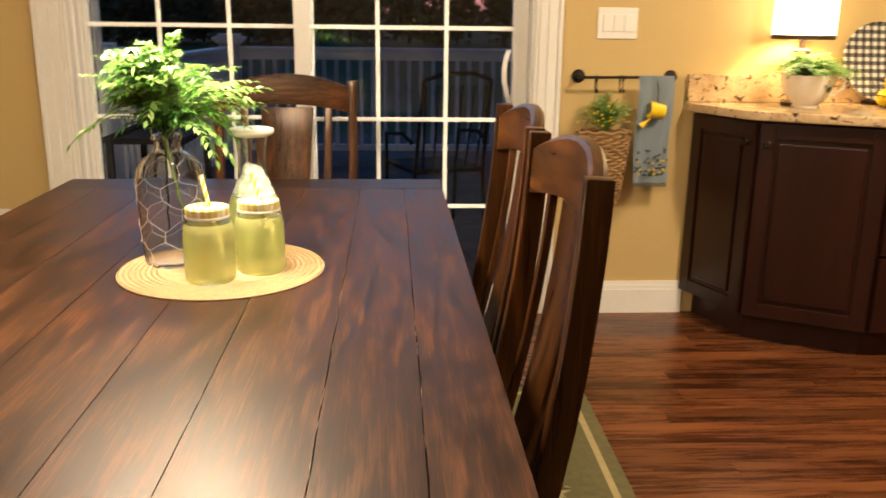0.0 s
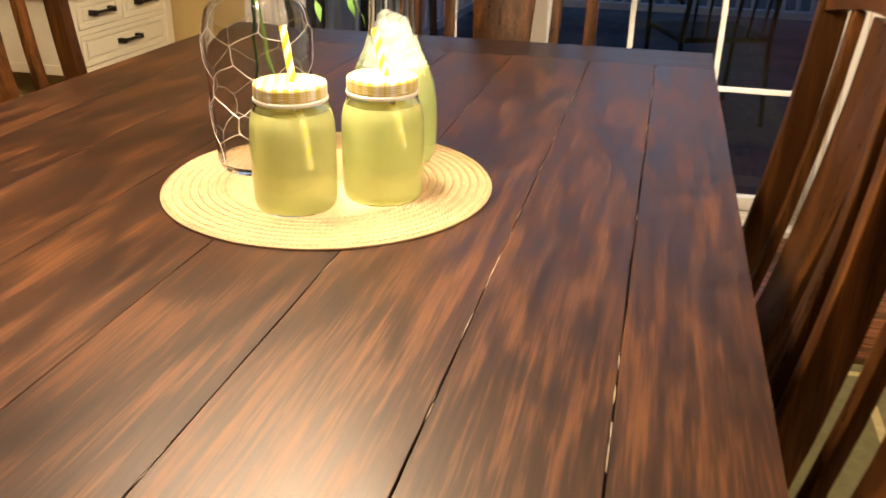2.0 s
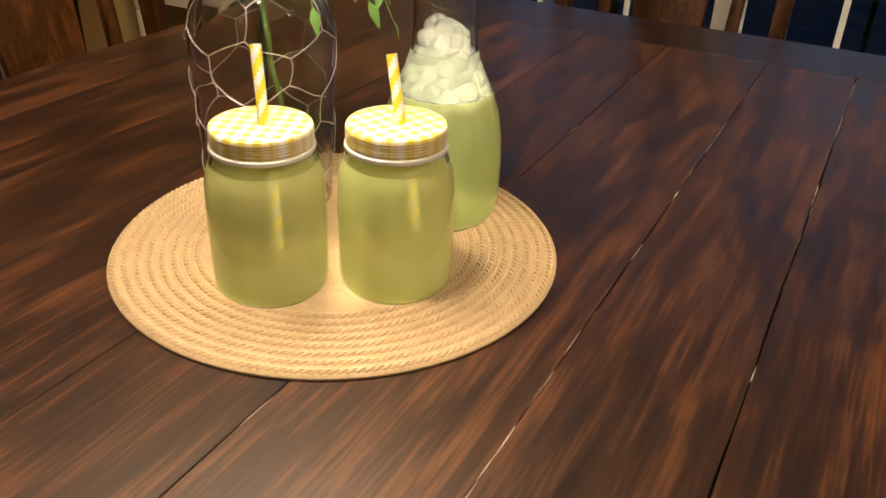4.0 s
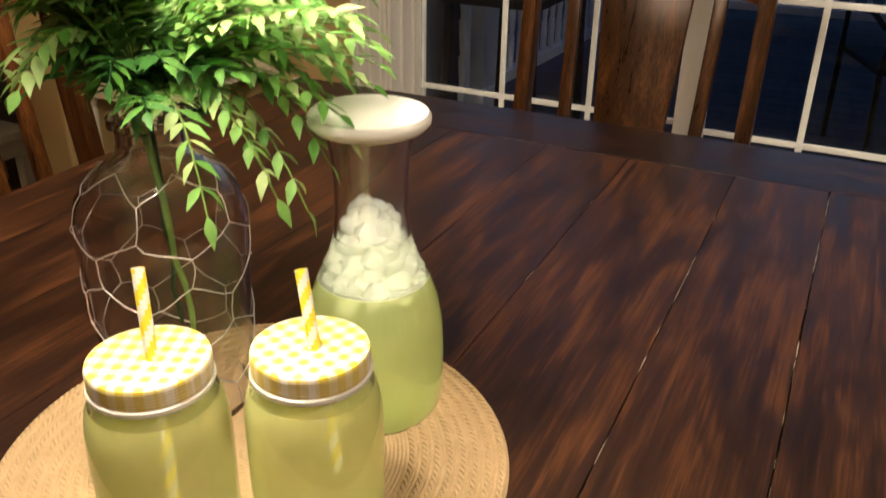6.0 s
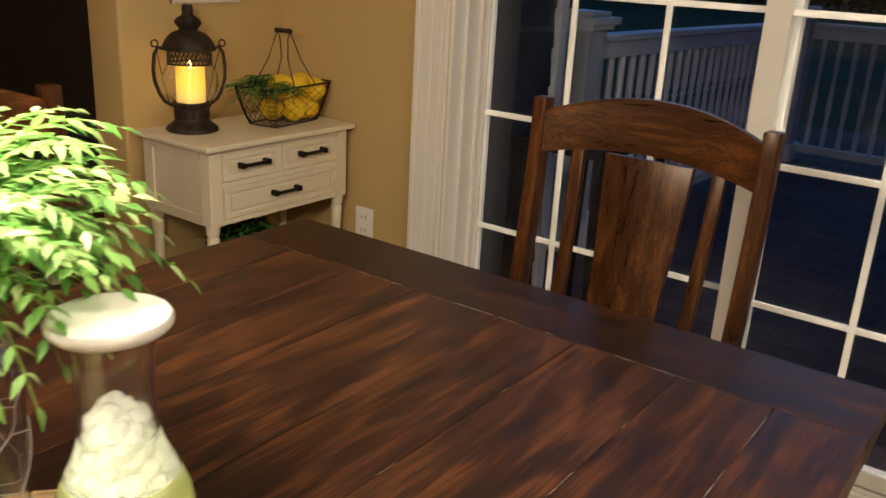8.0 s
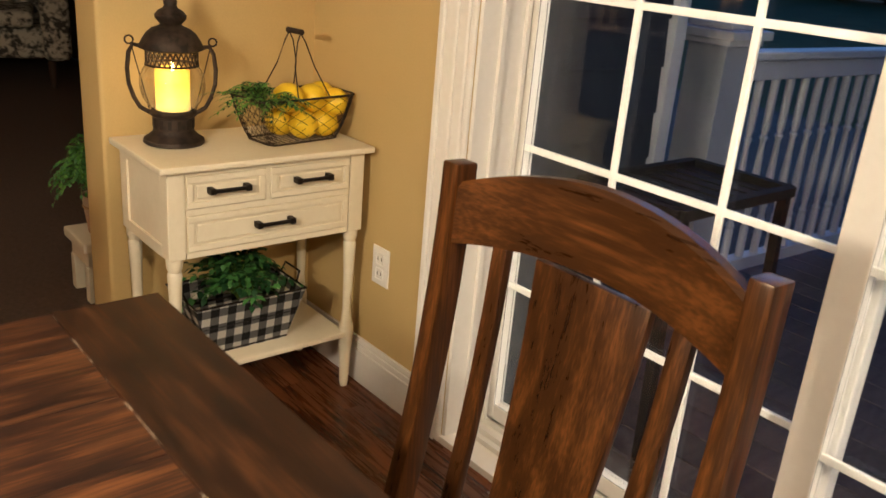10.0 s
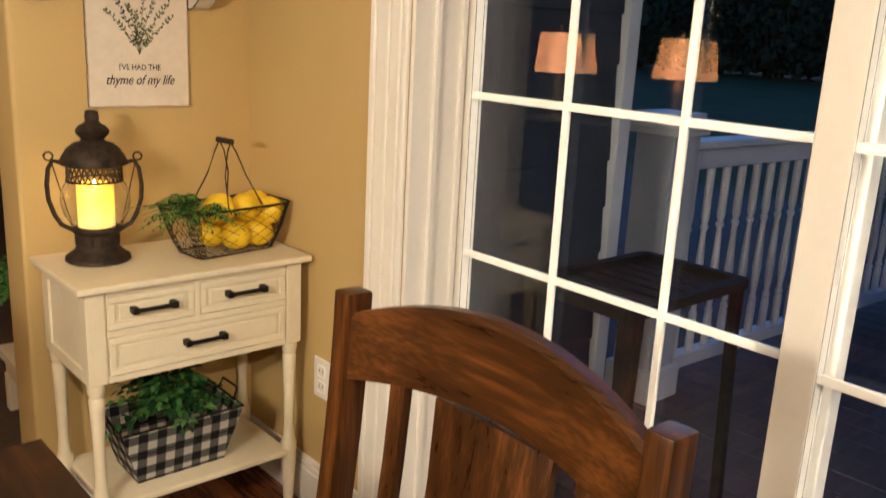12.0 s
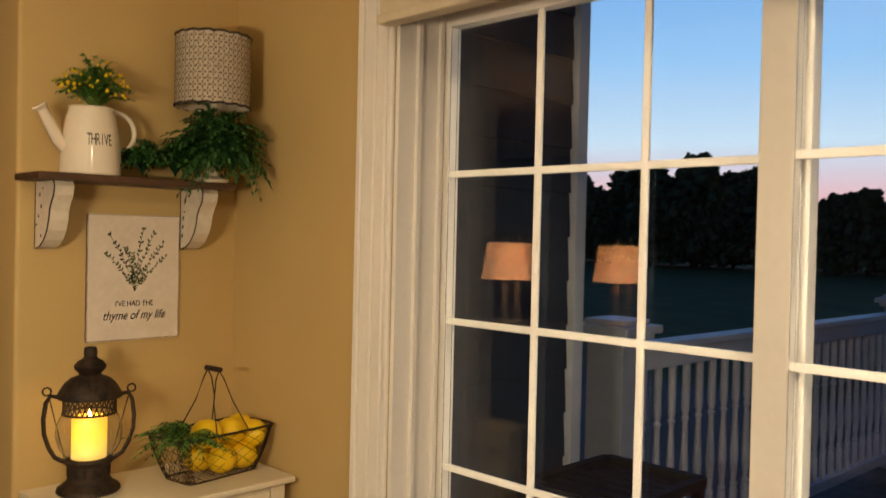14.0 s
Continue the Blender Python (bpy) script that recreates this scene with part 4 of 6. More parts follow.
for x in (bx0 + 0.022, bx1 - 0.022):
    for y in (by0 + 0.022, by1 - 0.022):
        leg = part("leg", turned(LEG, 20, (x, y, 0)), M["console"], con, smooth=True)
        part("leg_block", boxed(x - 0.022, x + 0.022, y - 0.022, y + 0.022, 0.4965, 0.7175, 0.003), M["console"], leg)
bm = boxed(bx0 + 0.004, bx1 - 0.004, by0 + 0.03, by1 - 0.03, 0.168, 0.184, 0.004)
part("lower_shelf", bm, M["console"], con)
fx = bx1
dy0, dy1 = by0 + 0.046, by1 - 0.046
mid = dy0 + (dy1 - dy0) * 0.47
part("front_rail", boxed(fx - 0.012, fx - 0.002, dy0, dy1, 0.705, 0.717), M["console"], con)
part("front_rail", boxed(fx - 0.012, fx - 0.002, dy0, dy1, 0.607, 0.622), M["console"], con)
part("front_rail", boxed(fx - 0.012, fx - 0.002, dy0, dy1, 0.497, 0.512), M["console"], con)


def drawer(y0, y1, z0, z1):
    d = part("drawer", boxed(fx - 0.014, fx - 0.003, y0, y1, z0, z1, 0.002), M["console"], con)
    b = 0.016
    bm = bmesh.new()
    for a0, a1, c0, c1 in ((y0, y1, z0, z0 + b), (y0, y1, z1 - b, z1), (y0, y0 + b, z0 + b, z1 - b), (y1 - b, y1, z0 + b, z1 - b)):
        box(bm, fx - 0.003, fx + 0.002, a0, a1, c0, c1, 0.0015, 1)
    part("drawer_frame", bm, M["console"], d)
    part("drawer_field", boxed(fx - 0.003, fx + 0.001, y0 + b + 0.008, y1 - b - 0.008, z0 + b + 0.006, z1 - b - 0.006, 0.0025, 1), M["console"], d)
    yc, zc = (y0 + y1) / 2, (z0 + z1) / 2 + 0.004
    bm = boxed(fx + 0.018, fx + 0.026, yc - 0.052, yc + 0.052, zc - 0.0045, zc + 0.0045, 0.002)
    for s in (-1, 1):
        box(bm, fx + 0.001, fx + 0.027, yc + s * 0.047 - 0.007, yc + s * 0.047 + 0.007, zc - 0.008, zc + 0.008, 0.002)
    part("handle", bm, M["black"], d, "dark bronze bar handle")


drawer(dy0 + 0.003, mid - 0.008, 0.624, 0.703)
drawer(mid + 0.008, dy1 - 0.003, 0.624, 0.703)
drawer(dy0 + 0.003, dy1 - 0.003, 0.514, 0.605)
part("divider", boxed(fx - 0.012, fx - 0.002, mid - 0.007, mid + 0.007, 0.622, 0.705), M["console"], con)

# lantern with a lit candle
M["candle"] = mat("lit_candle_wax", (0.85, 0.62, 0.12), (0.80, 0.55, 0.08), 20, rough=0.5, emit=(1.0, 0.52, 0.03), power=0.85)
nt = M["candle"].node_tree
sep = nt.nodes.new("ShaderNodeSeparateXYZ")
nt.links.new(next(n for n in nt.nodes if n.bl_idname == "ShaderNodeTexCoord").outputs["Object"], sep.inputs[0])
wax = nt.nodes.new("ShaderNodeMapRange")
wax.inputs["From Min"].default_value, wax.inputs["From Max"].default_value = 0.088, 0.186
nt.links.new(sep.outputs["Z"], wax.inputs["Value"])
glow = nt.nodes.new("ShaderNodeValToRGB")
els = glow.color_ramp.elements
els[0].position, els[0].color = 0.0, (0.42, 0.30, 0.12, 1)
els[1].position, els[1].color = 1.0, (0.90, 0.42, 0.03, 1)
els.new(0.30).color = (0.72, 0.48, 0.09, 1)
els.new(0.68).color = (1.0, 0.58, 0.03, 1)
nt.links.new(wax.outputs[0], glow.inputs[0])
nt.links.new(glow.outputs[0], nt.nodes["Principled BSDF"].inputs["Emission Color"])
M["flame"] = mat("led_flame", (1, 0.8, 0.3), rough=0.5, emit=(1.0, 0.75, 0.25), power=14.0)
lan = thing("lantern", "dark rustic metal lantern with a glowing candle on the console", "lantern", (-1.545, 1.385, 0.735), 70)
part("base", turned([(0, 0), (0.072, 0.0), (0.076, 0.004), (0.074, 0.012), (0.060, 0.022), (0.052, 0.030), (0.050, 0.036), (0, 0.036)], 40), M["iron"], lan, smooth=True)
bm = turned([(0.048, 0.034), (0.050, 0.036), (0.050, 0.068), (0.056, 0.072), (0.058, 0.080), (0.052, 0.086), (0, 0.086), (0, 0.034)], 40)
part("vent_collar", bm, M["iron"], lan, smooth=True)
for k in range(14):
    a = 2 * math.pi * k / 14
    part("vent_slot", boxed(0.049, 0.0512, -0.0045, 0.0045, 0.042, 0.064, m=Matrix.Rotation(a, 4, "Z")), M["gap"], lan)
globe = [(0.050, 0.086), (0.062, 0.098), (0.074, 0.118), (0.080, 0.142), (0.078, 0.166), (0.069, 0.188), (0.062, 0.198)]
g = part("glass_globe", turned(globe + [(a - 0.0018, b) for a, b in globe[::-1]], 40, closed=True), M["glass"], lan, "clear bulging glass globe", True)
g.visible_shadow = False
can = part("candle", turned([(0, 0.0865), (0.043, 0.0865), (0.042, 0.090), (0.042, 0.184), (0.040, 0.188), (0.034, 0.187), (0.028, 0.180), (0, 0.179)], 32), M["candle"], lan, "warm glowing pillar candle", True)
part("flame", turned([(0, 0.180), (0.004, 0.184), (0.005, 0.190), (0.003, 0.198), (0, 0.206)], 12), M["flame"], can, "small bright flame", True)
bm = bmesh.new()
for k in range(30):
    a0 = 2 * math.pi * k / 30
    for s in (-1, 1):
        tube(bm, [(0.062 * math.cos(a0 + s * t * 0.21 / 2), 0.062 * math.sin(a0 + s * t * 0.21 / 2), 0.198 + 0.036 * t / 2) for t in range(3)], 0.0017, 5)
part("pierced_band", bm, M["iron"], lan, "pierced lattice band", True)
part("ring", turned([(0.060, 0.194), (0.065, 0.195), (0.065, 0.200), (0.060, 0.200)], 40, closed=True), M["iron"], lan, smooth=True)
part("dome", turned([(0.055, 0.232), (0.066, 0.232), (0.076, 0.236), (0.077, 0.242), (0.070, 0.256), (0.060, 0.272), (0.046, 0.284), (0.030, 0.290), (0.025, 0.294), (0.030, 0.300), (0.037, 0.308), (0.038, 0.316), (0.030, 0.326), (0.019, 0.332), (0.015, 0.338), (0.0165, 0.346), (0.0145, 0.360), (0.010, 0.362), (0, 0.362), ], 40), M["iron"], lan, smooth=True)
for s in (-1, 1):
    bm = bmesh.new()
    pts = [(s * 0.074, 0, 0.240), (s * 0.090, 0, 0.243), (s * 0.100, 0, 0.225), (s * 0.105, 0, 0.185), (s * 0.103, 0, 0.150), (s * 0.092, 0, 0.115), (s * 0.078, 0, 0.090), (s * 0.054, 0, 0.076)]
    tube(bm, pts, 0.0055, 8)
    part("side_arm", bm, M["iron"], lan, smooth=True)
    bm = bmesh.new()
    tube(bm, [(s * 0.098 + 0.010 * math.cos(a * 0.7), 0, 0.254 + 0.010 * math.sin(a * 0.7)) for a in range(9)], 0.0025, 6, True)
    part("ring_loop", bm, M["iron"], lan, smooth=True)
    bm = bmesh.new()
    tube(bm, [(s * 0.094, 0.004, 0.246), (s * 0.075, 0.022, 0.16), (s * 0.056, 0.030, 0.075)], 0.0016, 5)
    part("bail_wire", bm, M["iron"], lan, smooth=True)
lamp("candle_glow", "POINT", (-1.545, 1.385, 0.965), 0.35, (1.0, 0.55, 0.16), 0.03)

# wire basket with lemons
M["lemon"] = mat("lemon_peel", (0.88, 0.60, 0.02), (0.80, 0.52, 0.015), 20, rough=0.42, bump=0.5, fine=260)
bas = thing("wire_basket", "brown wire basket holding lemons and fern on the console", "basket", (-1.478, 1.690, 0.735), 8)
RIM = [(0.075, -0.150), (0.080, -0.13), (0.080, 0.13), (0.075, 0.150), (0.055, 0.158), (-0.055, 0.158), (-0.075, 0.150), (-0.080, 0.13), (-0.080, -0.13), (-0.075, -0.150), (-0.055, -0.158), (0.055, -0.158)]


def ring_at(z):
    t = z / 0.125
    k = 0.68 + 0.32 * t ** 0.7
    return [Vector((x * k, y * k, z + 0.004 * (abs(y) / 0.158) ** 2 * t)) for x, y in RIM]


bm = bmesh.new()
tube(bm, ring_at(0.120), 0.0030, 6, True)
part("rim", bm, M["iron"], bas, smooth=True)
bm = bmesh.new()
tube(bm, ring_at(0.004), 0.0022, 6, True)
part("foot_ring", bm, M["iron"], bas, smooth=True)


def around(u, z):
    pts = ring_at(z)
    n = len(pts)
    i = int(u * n) % n
    f = u * n - int(u * n)
    return pts[i].lerp(pts[(i + 1) % n], f)


bm = bmesh.new()
for k in range(52):
    for s in (-1, 1):
        tube(bm, [around((k + s * 4.0 * j / 6) / 52 % 1.0, 0.004 + 0.116 * j / 6) for j in range(7)], 0.0007, 4)
tagged(part("wire_mesh", bm, M["iron"], bas, "fine crossed brown wire"), "", "", "", "stuff")
bm = bmesh.new()
for k in range(14):
    y = -0.10 + k * 0.0155
    tube(bm, [(-0.05, y, 0.003), (0.05, y, 0.003)], 0.0008, 4)
tagged(part("wire_floor", bm, M["iron"], bas), "", "", "", "stuff")
for gx in (-0.024, 0.024):
    for yy in (-0.045, 0.060):
        bm = bmesh.new()
        sx = 0.079 if gx > 0 else -0.079
        tube(bm, [(gx, 0.0, 0.283), (gx * 1.1, yy * 0.25, 0.26), (gx * 1.6, yy * 0.6, 0.20), (sx, yy, 0.122)], 0.0018, 6)
        part("handle_wire", bm, M["iron"], bas, smooth=True)
bm = bmesh.new()
tube(bm, [(-0.030, 0, 0.286), (0.030, 0, 0.286)], 0.0075, 10)
part("handle_grip", bm, M["iron"], bas, "dark turned wooden grip", True)


def lemon(x, y, z, rx, rz):
    bm = turned([(0, -0.044), (0.006, -0.042), (0.012, -0.037), (0.024, -0.029), (0.032, -0.014), (0.034, 0.0), (0.032, 0.014), (0.024, 0.028), (0.012, 0.036), (0.005, 0.042), (0, 0.043)], 24)
    ob = part("lemon", bm, M["lemon"], None, "ripe yellow lemon lying in the wire basket", True, category="lemon")
    ob.matrix_basis = pose(-1.478, 1.690, 0.735, 0, 0, 8) @ pose(x, y, z, rx, 0, rz) @ Matrix.Diagonal((1.14, 1.14, 1.14, 1))
    tagged(ob, "", "", "lemons")


for v in ((0.030, 0.010, 0.045, 80, 30), (0.026, 0.078, 0.044, 75, -20), (-0.020, 0.055, 0.045, 85, 60), (0.014, 0.050, 0.110, 82, 75), (-0.015, 0.105, 0.108, 70, 20), (0.010, -0.025, 0.116, 85, 100), (-0.03, -0.02, 0.045, 80, 10), (0.03, 0.115, 0.097, 80, 80)):
    lemon(*v)


def bush(name, label, place, n, reach, lift, droop, size, tone, spread=(0, 6.283), low=0.0, pairs=8, mats=None, flowers=None, rz=0, broad=0.25):
    p = thing(name, label, "plant", place, rz)
    mass = bmesh.new()
    for k in range(n):
        az = spread[0] + (spread[1] - spread[0]) * ((k * 0.618) % 1.0)
        rg = random.uniform(0.25, 1.0)
        bmm = sprig(mass, az, lift * random.uniform(0.6, 1.1) * (1.15 - 0.5 * rg), reach * rg, droop * rg * random.uniform(0.4, 1.1), pairs, size, (0, 0, low), tone, broad=broad)
        part("stem", bmm, (mats or GREEN)[3], p, smooth=True)
    tagged(part("leaves", mass, mats or GREEN, p, smooth=True), "", "", "", "stuff")
    if flowers:
        for k in range(flowers):
            a, rg = random.uniform(0, 6.28), random.uniform(0.3, 0.95)
            bmm = bmesh.new()
            bmesh.ops.create_icosphere(bmm, subdivisions=1, radius=random.uniform(0.0035, 0.0060), matrix=Matrix.Translation((math.cos(a) * reach * rg, math.sin(a) * reach * rg, low + lift * (1.1 - 0.5 * rg) * random.uniform(0.5, 1.0))))
            part("flower", bmm, M["lemon"], p, "small yellow flower")
    return p


FERN = [M["leaf_a"], M["leaf_d"], M["leaf_a"], M["stem"], M["leaf_d"]]
DARK = [mat("fern_green", (0.055, 0.170, 0.040), (0.034, 0.115, 0.026), 30, rough=0.5), M["leaf_d"], M["leaf_a"], M["leaf_d"], mat("fern_green_deep", (0.032, 0.120, 0.028), (0.020, 0.078, 0.018), 30, rough=0.5)]
random.seed(31)
bush("fern", "green fern sprigs tucked into the wire basket", (-1.455, 1.590, 0.79), 64, 0.155, 0.085, 0.045, 0.021, 1, (2.4, 7.2), 0.03, 9, FERN)

# checked basket with leafy plant on the lower shelf
M["check"] = plaid("black_white_check", (0.80, 0.77, 0.70), (0.012, 0.012, 0.013), (0.17, 0.165, 0.16), 0.024, 0.85, (1, 2))
M["check_side"] = plaid("black_white_check_side", (0.80, 0.77, 0.70), (0.012, 0.012, 0.013), (0.17, 0.165, 0.16), 0.024, 0.85, (0, 2))
pb = thing("checked_basket", "black and white checked cloth-lined basket on the shelf", "basket", (-1.470, 1.520, 0.1842))


def taper_wall(bm, p0, p1, q0, q1, z1, th):
    """A sloping panel from the foot line p0-p1 to the rim line q0-q1."""
    vs = [bm.verts.new(v) for v in ((*p0, 0.004), (*p1, 0.004), (*q1, z1), (*q0, z1))]
    f = bm.faces.new(vs)
    r = bmesh.ops.solidify(bm, geom=[f], thickness=th)
    return r


hz = 0.150
P = [(0.070, -0.115), (0.070, 0.115), (-0.070, 0.115), (-0.070, -0.115)]
Q = [(0.098, -0.160), (0.098, 0.160), (-0.098, 0.160), (-0.098, -0.160)]
for i in range(4):
    bm = bmesh.new()
    taper_wall(bm, P[i], P[(i + 1) % 4], Q[i], Q[(i + 1) % 4], hz, 0.003)
    part("cloth_side", bm, M["check"] if i % 2 == 0 else M["check_side"], pb)
part("bottom", boxed(-0.07, 0.07, -0.115, 0.115, 0.001, 0.006), M["check"], pb)
for zz, kk in ((hz + 0.002, 1.0), (0.085, 0.48), (0.006, 0.0)):
    bm = bmesh.new()
    tube(bm, [Vector((*P[i], zz)).lerp(Vector((*Q[i], zz)), kk) * 1 for i in range(4)], 0.0032, 6, True)
    part("wire_hoop", bm, M["black"], pb, smooth=True)
for s in (-1, 1):
    bm = bmesh.new()
    tube(bm, [(-0.045, s * 0.160, hz), (-0.04, s * 0.172, hz + 0.03), (0.04, s * 0.172, hz + 0.03), (0.045, s * 0.160, hz)], 0.003, 6)
    part("handle", bm, M["black"], pb, smooth=True)
random.seed(33)
bush("leafy_plant", "dark green leafy plant in the checked basket", (-1.465, 1.520, 0.30), 64, 0.17, 0.15, 0.055, 0.036, 1, pairs=6, broad=0.48, mats=[DARK[0], M["leaf_a"], M["leaf_c"], M["stem"], M["leaf_d"]])

# wall outlet
ol = thing("wall_outlet", "white duplex wall outlet beside the console", "outlet")
part("plate", boxed(-1.320, -1.244, 1.864, 1.8695, 0.342, 0.454, 0.002), M["plastic"], ol)
for zc in (0.376, 0.420):
    s = part("socket", boxed(-1.299, -1.265, 1.8620, 1.8645, zc - 0.016, zc + 0.016, 0.004), M["plastic"], ol)
    bm = boxed(-1.292, -1.2895, 1.8615, 1.8622, zc - 0.004, zc + 0.006)
    box(bm, -1.2755, -1.273, 1.8615, 1.8622, zc - 0.004, zc + 0.006)
    part("slot", bm, M["gap"], s)

# wall sign
M["sign"] = mat("whitewashed_sign_board", (0.74, 0.66, 0.57), (0.67, 0.59, 0.50), 9, rough=0.7, bump=0.15)
M["sign_edge"] = mat("dark_sign_edge", (0.20, 0.13, 0.10), (0.12, 0.08, 0.06), 40, rough=0.8)
M["ink"] = mat("sign_ink", (0.035, 0.035, 0.028), (0.025, 0.025, 0.02), 40, rough=0.8)
M["ink_green"] = mat("sign_green_ink", (0.10, 0.12, 0.055), (0.06, 0.075, 0.03), 60, rough=0.8)
SX, SY0, SY1, SZ0, SZ1 = WX + 0.010, 1.424, 1.686, 1.090, 1.432
sign = thing("wall_sign", "white wooden wall sign with a herb drawing and lettering", "sign")
bm = bmesh.new()
n = 18
loop = []
for i in range(n):
    loop.append((SY0 + (SY1 - SY0) * i / n, SZ0))
for i in range(n):
    loop.append((SY1, SZ0 + (SZ1 - SZ0) * i / n))
for i in range(n):
    loop.append((SY1 - (SY1 - SY0) * i / n, SZ1))
for i in range(n):
    loop.append((SY0, SZ1 - (SZ1 - SZ0) * i / n))
wav = [(a + 0.0016 * noise.noise((a * 40, b * 40, 2)), b + 0.0016 * noise.noise((a * 40, b * 40, 7))) for a, b in loop]
front = [bm.verts.new((SX, a, b)) for a, b in wav]
back = [bm.verts.new((WX + 0.001, a, b)) for a, b in wav]
bm.faces.new(front)
bm.faces.new(back[::-1])
for i in range(len(front)):
    f = bm.faces.new((front[i], back[i], back[(i + 1) % len(front)], front[(i + 1) % len(front)]))
    f.material_index = 1
part("board", bm, [M["sign"], M["sign_edge"]], sign)
bm = bmesh.new()
m_edge = 0.0022
for a0, a1, c0, c1 in ((SY0, SY1, SZ0 + 0.001, SZ0 + m_edge), (SY0, SY1, SZ1 - m_edge, SZ1 - 0.001), (SY0 + 0.001, SY0 + m_edge, SZ0, SZ1), (SY1 - m_edge, SY1 - 0.001, SZ0, SZ1)):
    box(bm, SX, SX + 0.0006, a0 + 0.001, a1 - 0.001, c0, c1)
part("worn_edge", bm, M["sign_edge"], sign)
random.seed(41)
yc = (SY0 + SY1) / 2
for ang, ln in ((-0.62, 0.125), (-0.40, 0.165), (-0.20, 0.12), (-0.05, 0.10), (0.12, 0.17), (0.30, 0.165), (0.52, 0.15), (0.72, 0.125)):
    bm = bmesh.new()
    pts = []
    for i in range(15):
        t = i / 14
        pts.append((yc + math.sin(ang * (0.5 + 0.6 * t)) * ln * t, 1.222 + math.cos(ang) * ln * t))
    for (a0, b0), (a1, b1) in zip(pts, pts[1:]):
        d = Vector((a1 - a0, b1 - b0)).normalized() * 0.0006
        bm.faces.new([bm.verts.new((SX + 0.0008, a0 - d.y, b0 + d.x)), bm.verts.new((SX + 0.0008, a0 + d.y, b0 - d.x)), bm.verts.new((SX + 0.0008, a1 + d.y, b1 - d.x)), bm.verts.new((SX + 0.0008, a1 - d.y, b1 + d.x))])
    for i in range(3, 15):
        for s in (-1, 1):
            if random.random() < 0.25:
                continue
            a0, b0 = pts[i]
            th = random.uniform(0.35, 1.0) * s + ang
            L2, W2 = random.uniform(0.007, 0.013), random.uniform(0.0020, 0.0034)
            dy, dz = math.sin(th), math.cos(th)
            bm.faces.new([bm.verts.new((SX + 0.0010, a0 + u * dy + w * dz, b0 + u * dz - w * dy)) for u, w in ((0, 0), (L2 * 0.45, W2), (L2 * 0.8, W2 * 0.7), (L2, 0), (L2 * 0.8, -W2 * 0.7), (L2 * 0.45, -W2))])
    tagged(part("herb_stem", bm, M["ink_green"] if ang != -0.40 else M["ink"], sign, "printed thyme sprig"), "", "", "", "stuff")


def lettering(text, size, place, rot, material, parent, shear=0.0, width=1.0, label="", extrude=0.0004):
    c = bpy.data.curves.new("lettering", "FONT")
    c.body, c.size, c.align_x, c.shear, c.extrude = text, size, "CENTER", shear, extrude
    c.space_character = 1.0
    c.offset = 0.0001 if shear else 0.0
    c.materials.append(material)
    ob = new("lettering", c)
    ob.matrix_basis = pose(*place, *rot)
    ob.scale = (width, 1, 1)
    ob.parent = parent
    return tagged(ob, label)


lettering("I'VE HAD THE", 0.021, (SX + 0.001, yc, 1.183), (90, 0, 90), M["ink"], sign, 0, 0.85, "printed capital lettering")
lettering("thyme of my life", 0.034, (SX + 0.001, yc, 1.147), (90, 0, 90), M["ink"], sign, 0.35, 0.80, "printed script lettering")

# wall shelf with corbels
M["shelf_wood"] = mat("brown_shelf_wood", (0.105, 0.052, 0.026), (0.055, 0.028, 0.015), 4, (6, 0.8, 6), 0.55, bump=0.2, mix=0.6)
M["distress"] = mat("distressed_white_wood", (0.72, 0.66, 0.56), (0.62, 0.56, 0.46), 14, rough=0.75, bump=0.25)
M["chip"] = mat("dark_chipped_paint", (0.030, 0.024, 0.020), (0.015, 0.012, 0.010), 40, rough=0.8)
SHX = -1.515
shelf = thing("wall_shelf", "brown wooden wall shelf on distressed white corbels", "shelf")
bm = boxed(WX + 0.001, SHX, 1.243, 1.775, 1.508, 1.526, 0.004)
part("board", bm, M["shelf_wood"], shelf)
for yb in (1.318, 1.715):
    prof = [(0.0, 0.0), (0.120, 0.0), (0.128, -0.012), (0.124, -0.034), (0.108, -0.054), (0.098, -0.072), (0.094, -0.096), (0.082, -0.122), (0.062, -0.146), (0.036, -0.162), (0.012, -0.168), (0.0, -0.166)]
    bm = bmesh.new()
    a = [bm.verts.new((WX + 0.001 + u, yb - 0.024, 1.5075 + v)) for u, v in prof]
    b = [bm.verts.new((WX + 0.001 + u, yb + 0.024, 1.5075 + v)) for u, v in prof]
    bm.faces.new(a)
    bm.faces.new(b[::-1])
    for i in range(len(a)):
        bm.faces.new((a[i], b[i], b[(i + 1) % len(a)], a[(i + 1) % len(a)]))
    cb = part("corbel", softened(bm, 0.002, 1, 60), M["distress"], shelf, "distressed white corbel with dark chipped edges")
    bm = bmesh.new()
    tube(bm, [(WX + 0.001 + u, yb - 0.0245, 1.5075 + v) for u, v in prof[1:]], 0.0016, 5)
    tube(bm, [(WX + 0.004, yb - 0.0245, 1.505), (WX + 0.004, yb - 0.0245, 1.345)], 0.0013, 5)
    part("chipped_edge", bm, M["chip"], cb)
    for k in range(6):
        zz = 1.49 - k * 0.024 + random.uniform(-0.006, 0.006)
        u = random.uniform(0.010, 0.055)
        part("paint_chip", boxed(WX + u, WX + u + 0.006, yb - 0.0249, yb - 0.0238, zz, zz + random.uniform(0.004, 0.012)), M["chip"], cb)

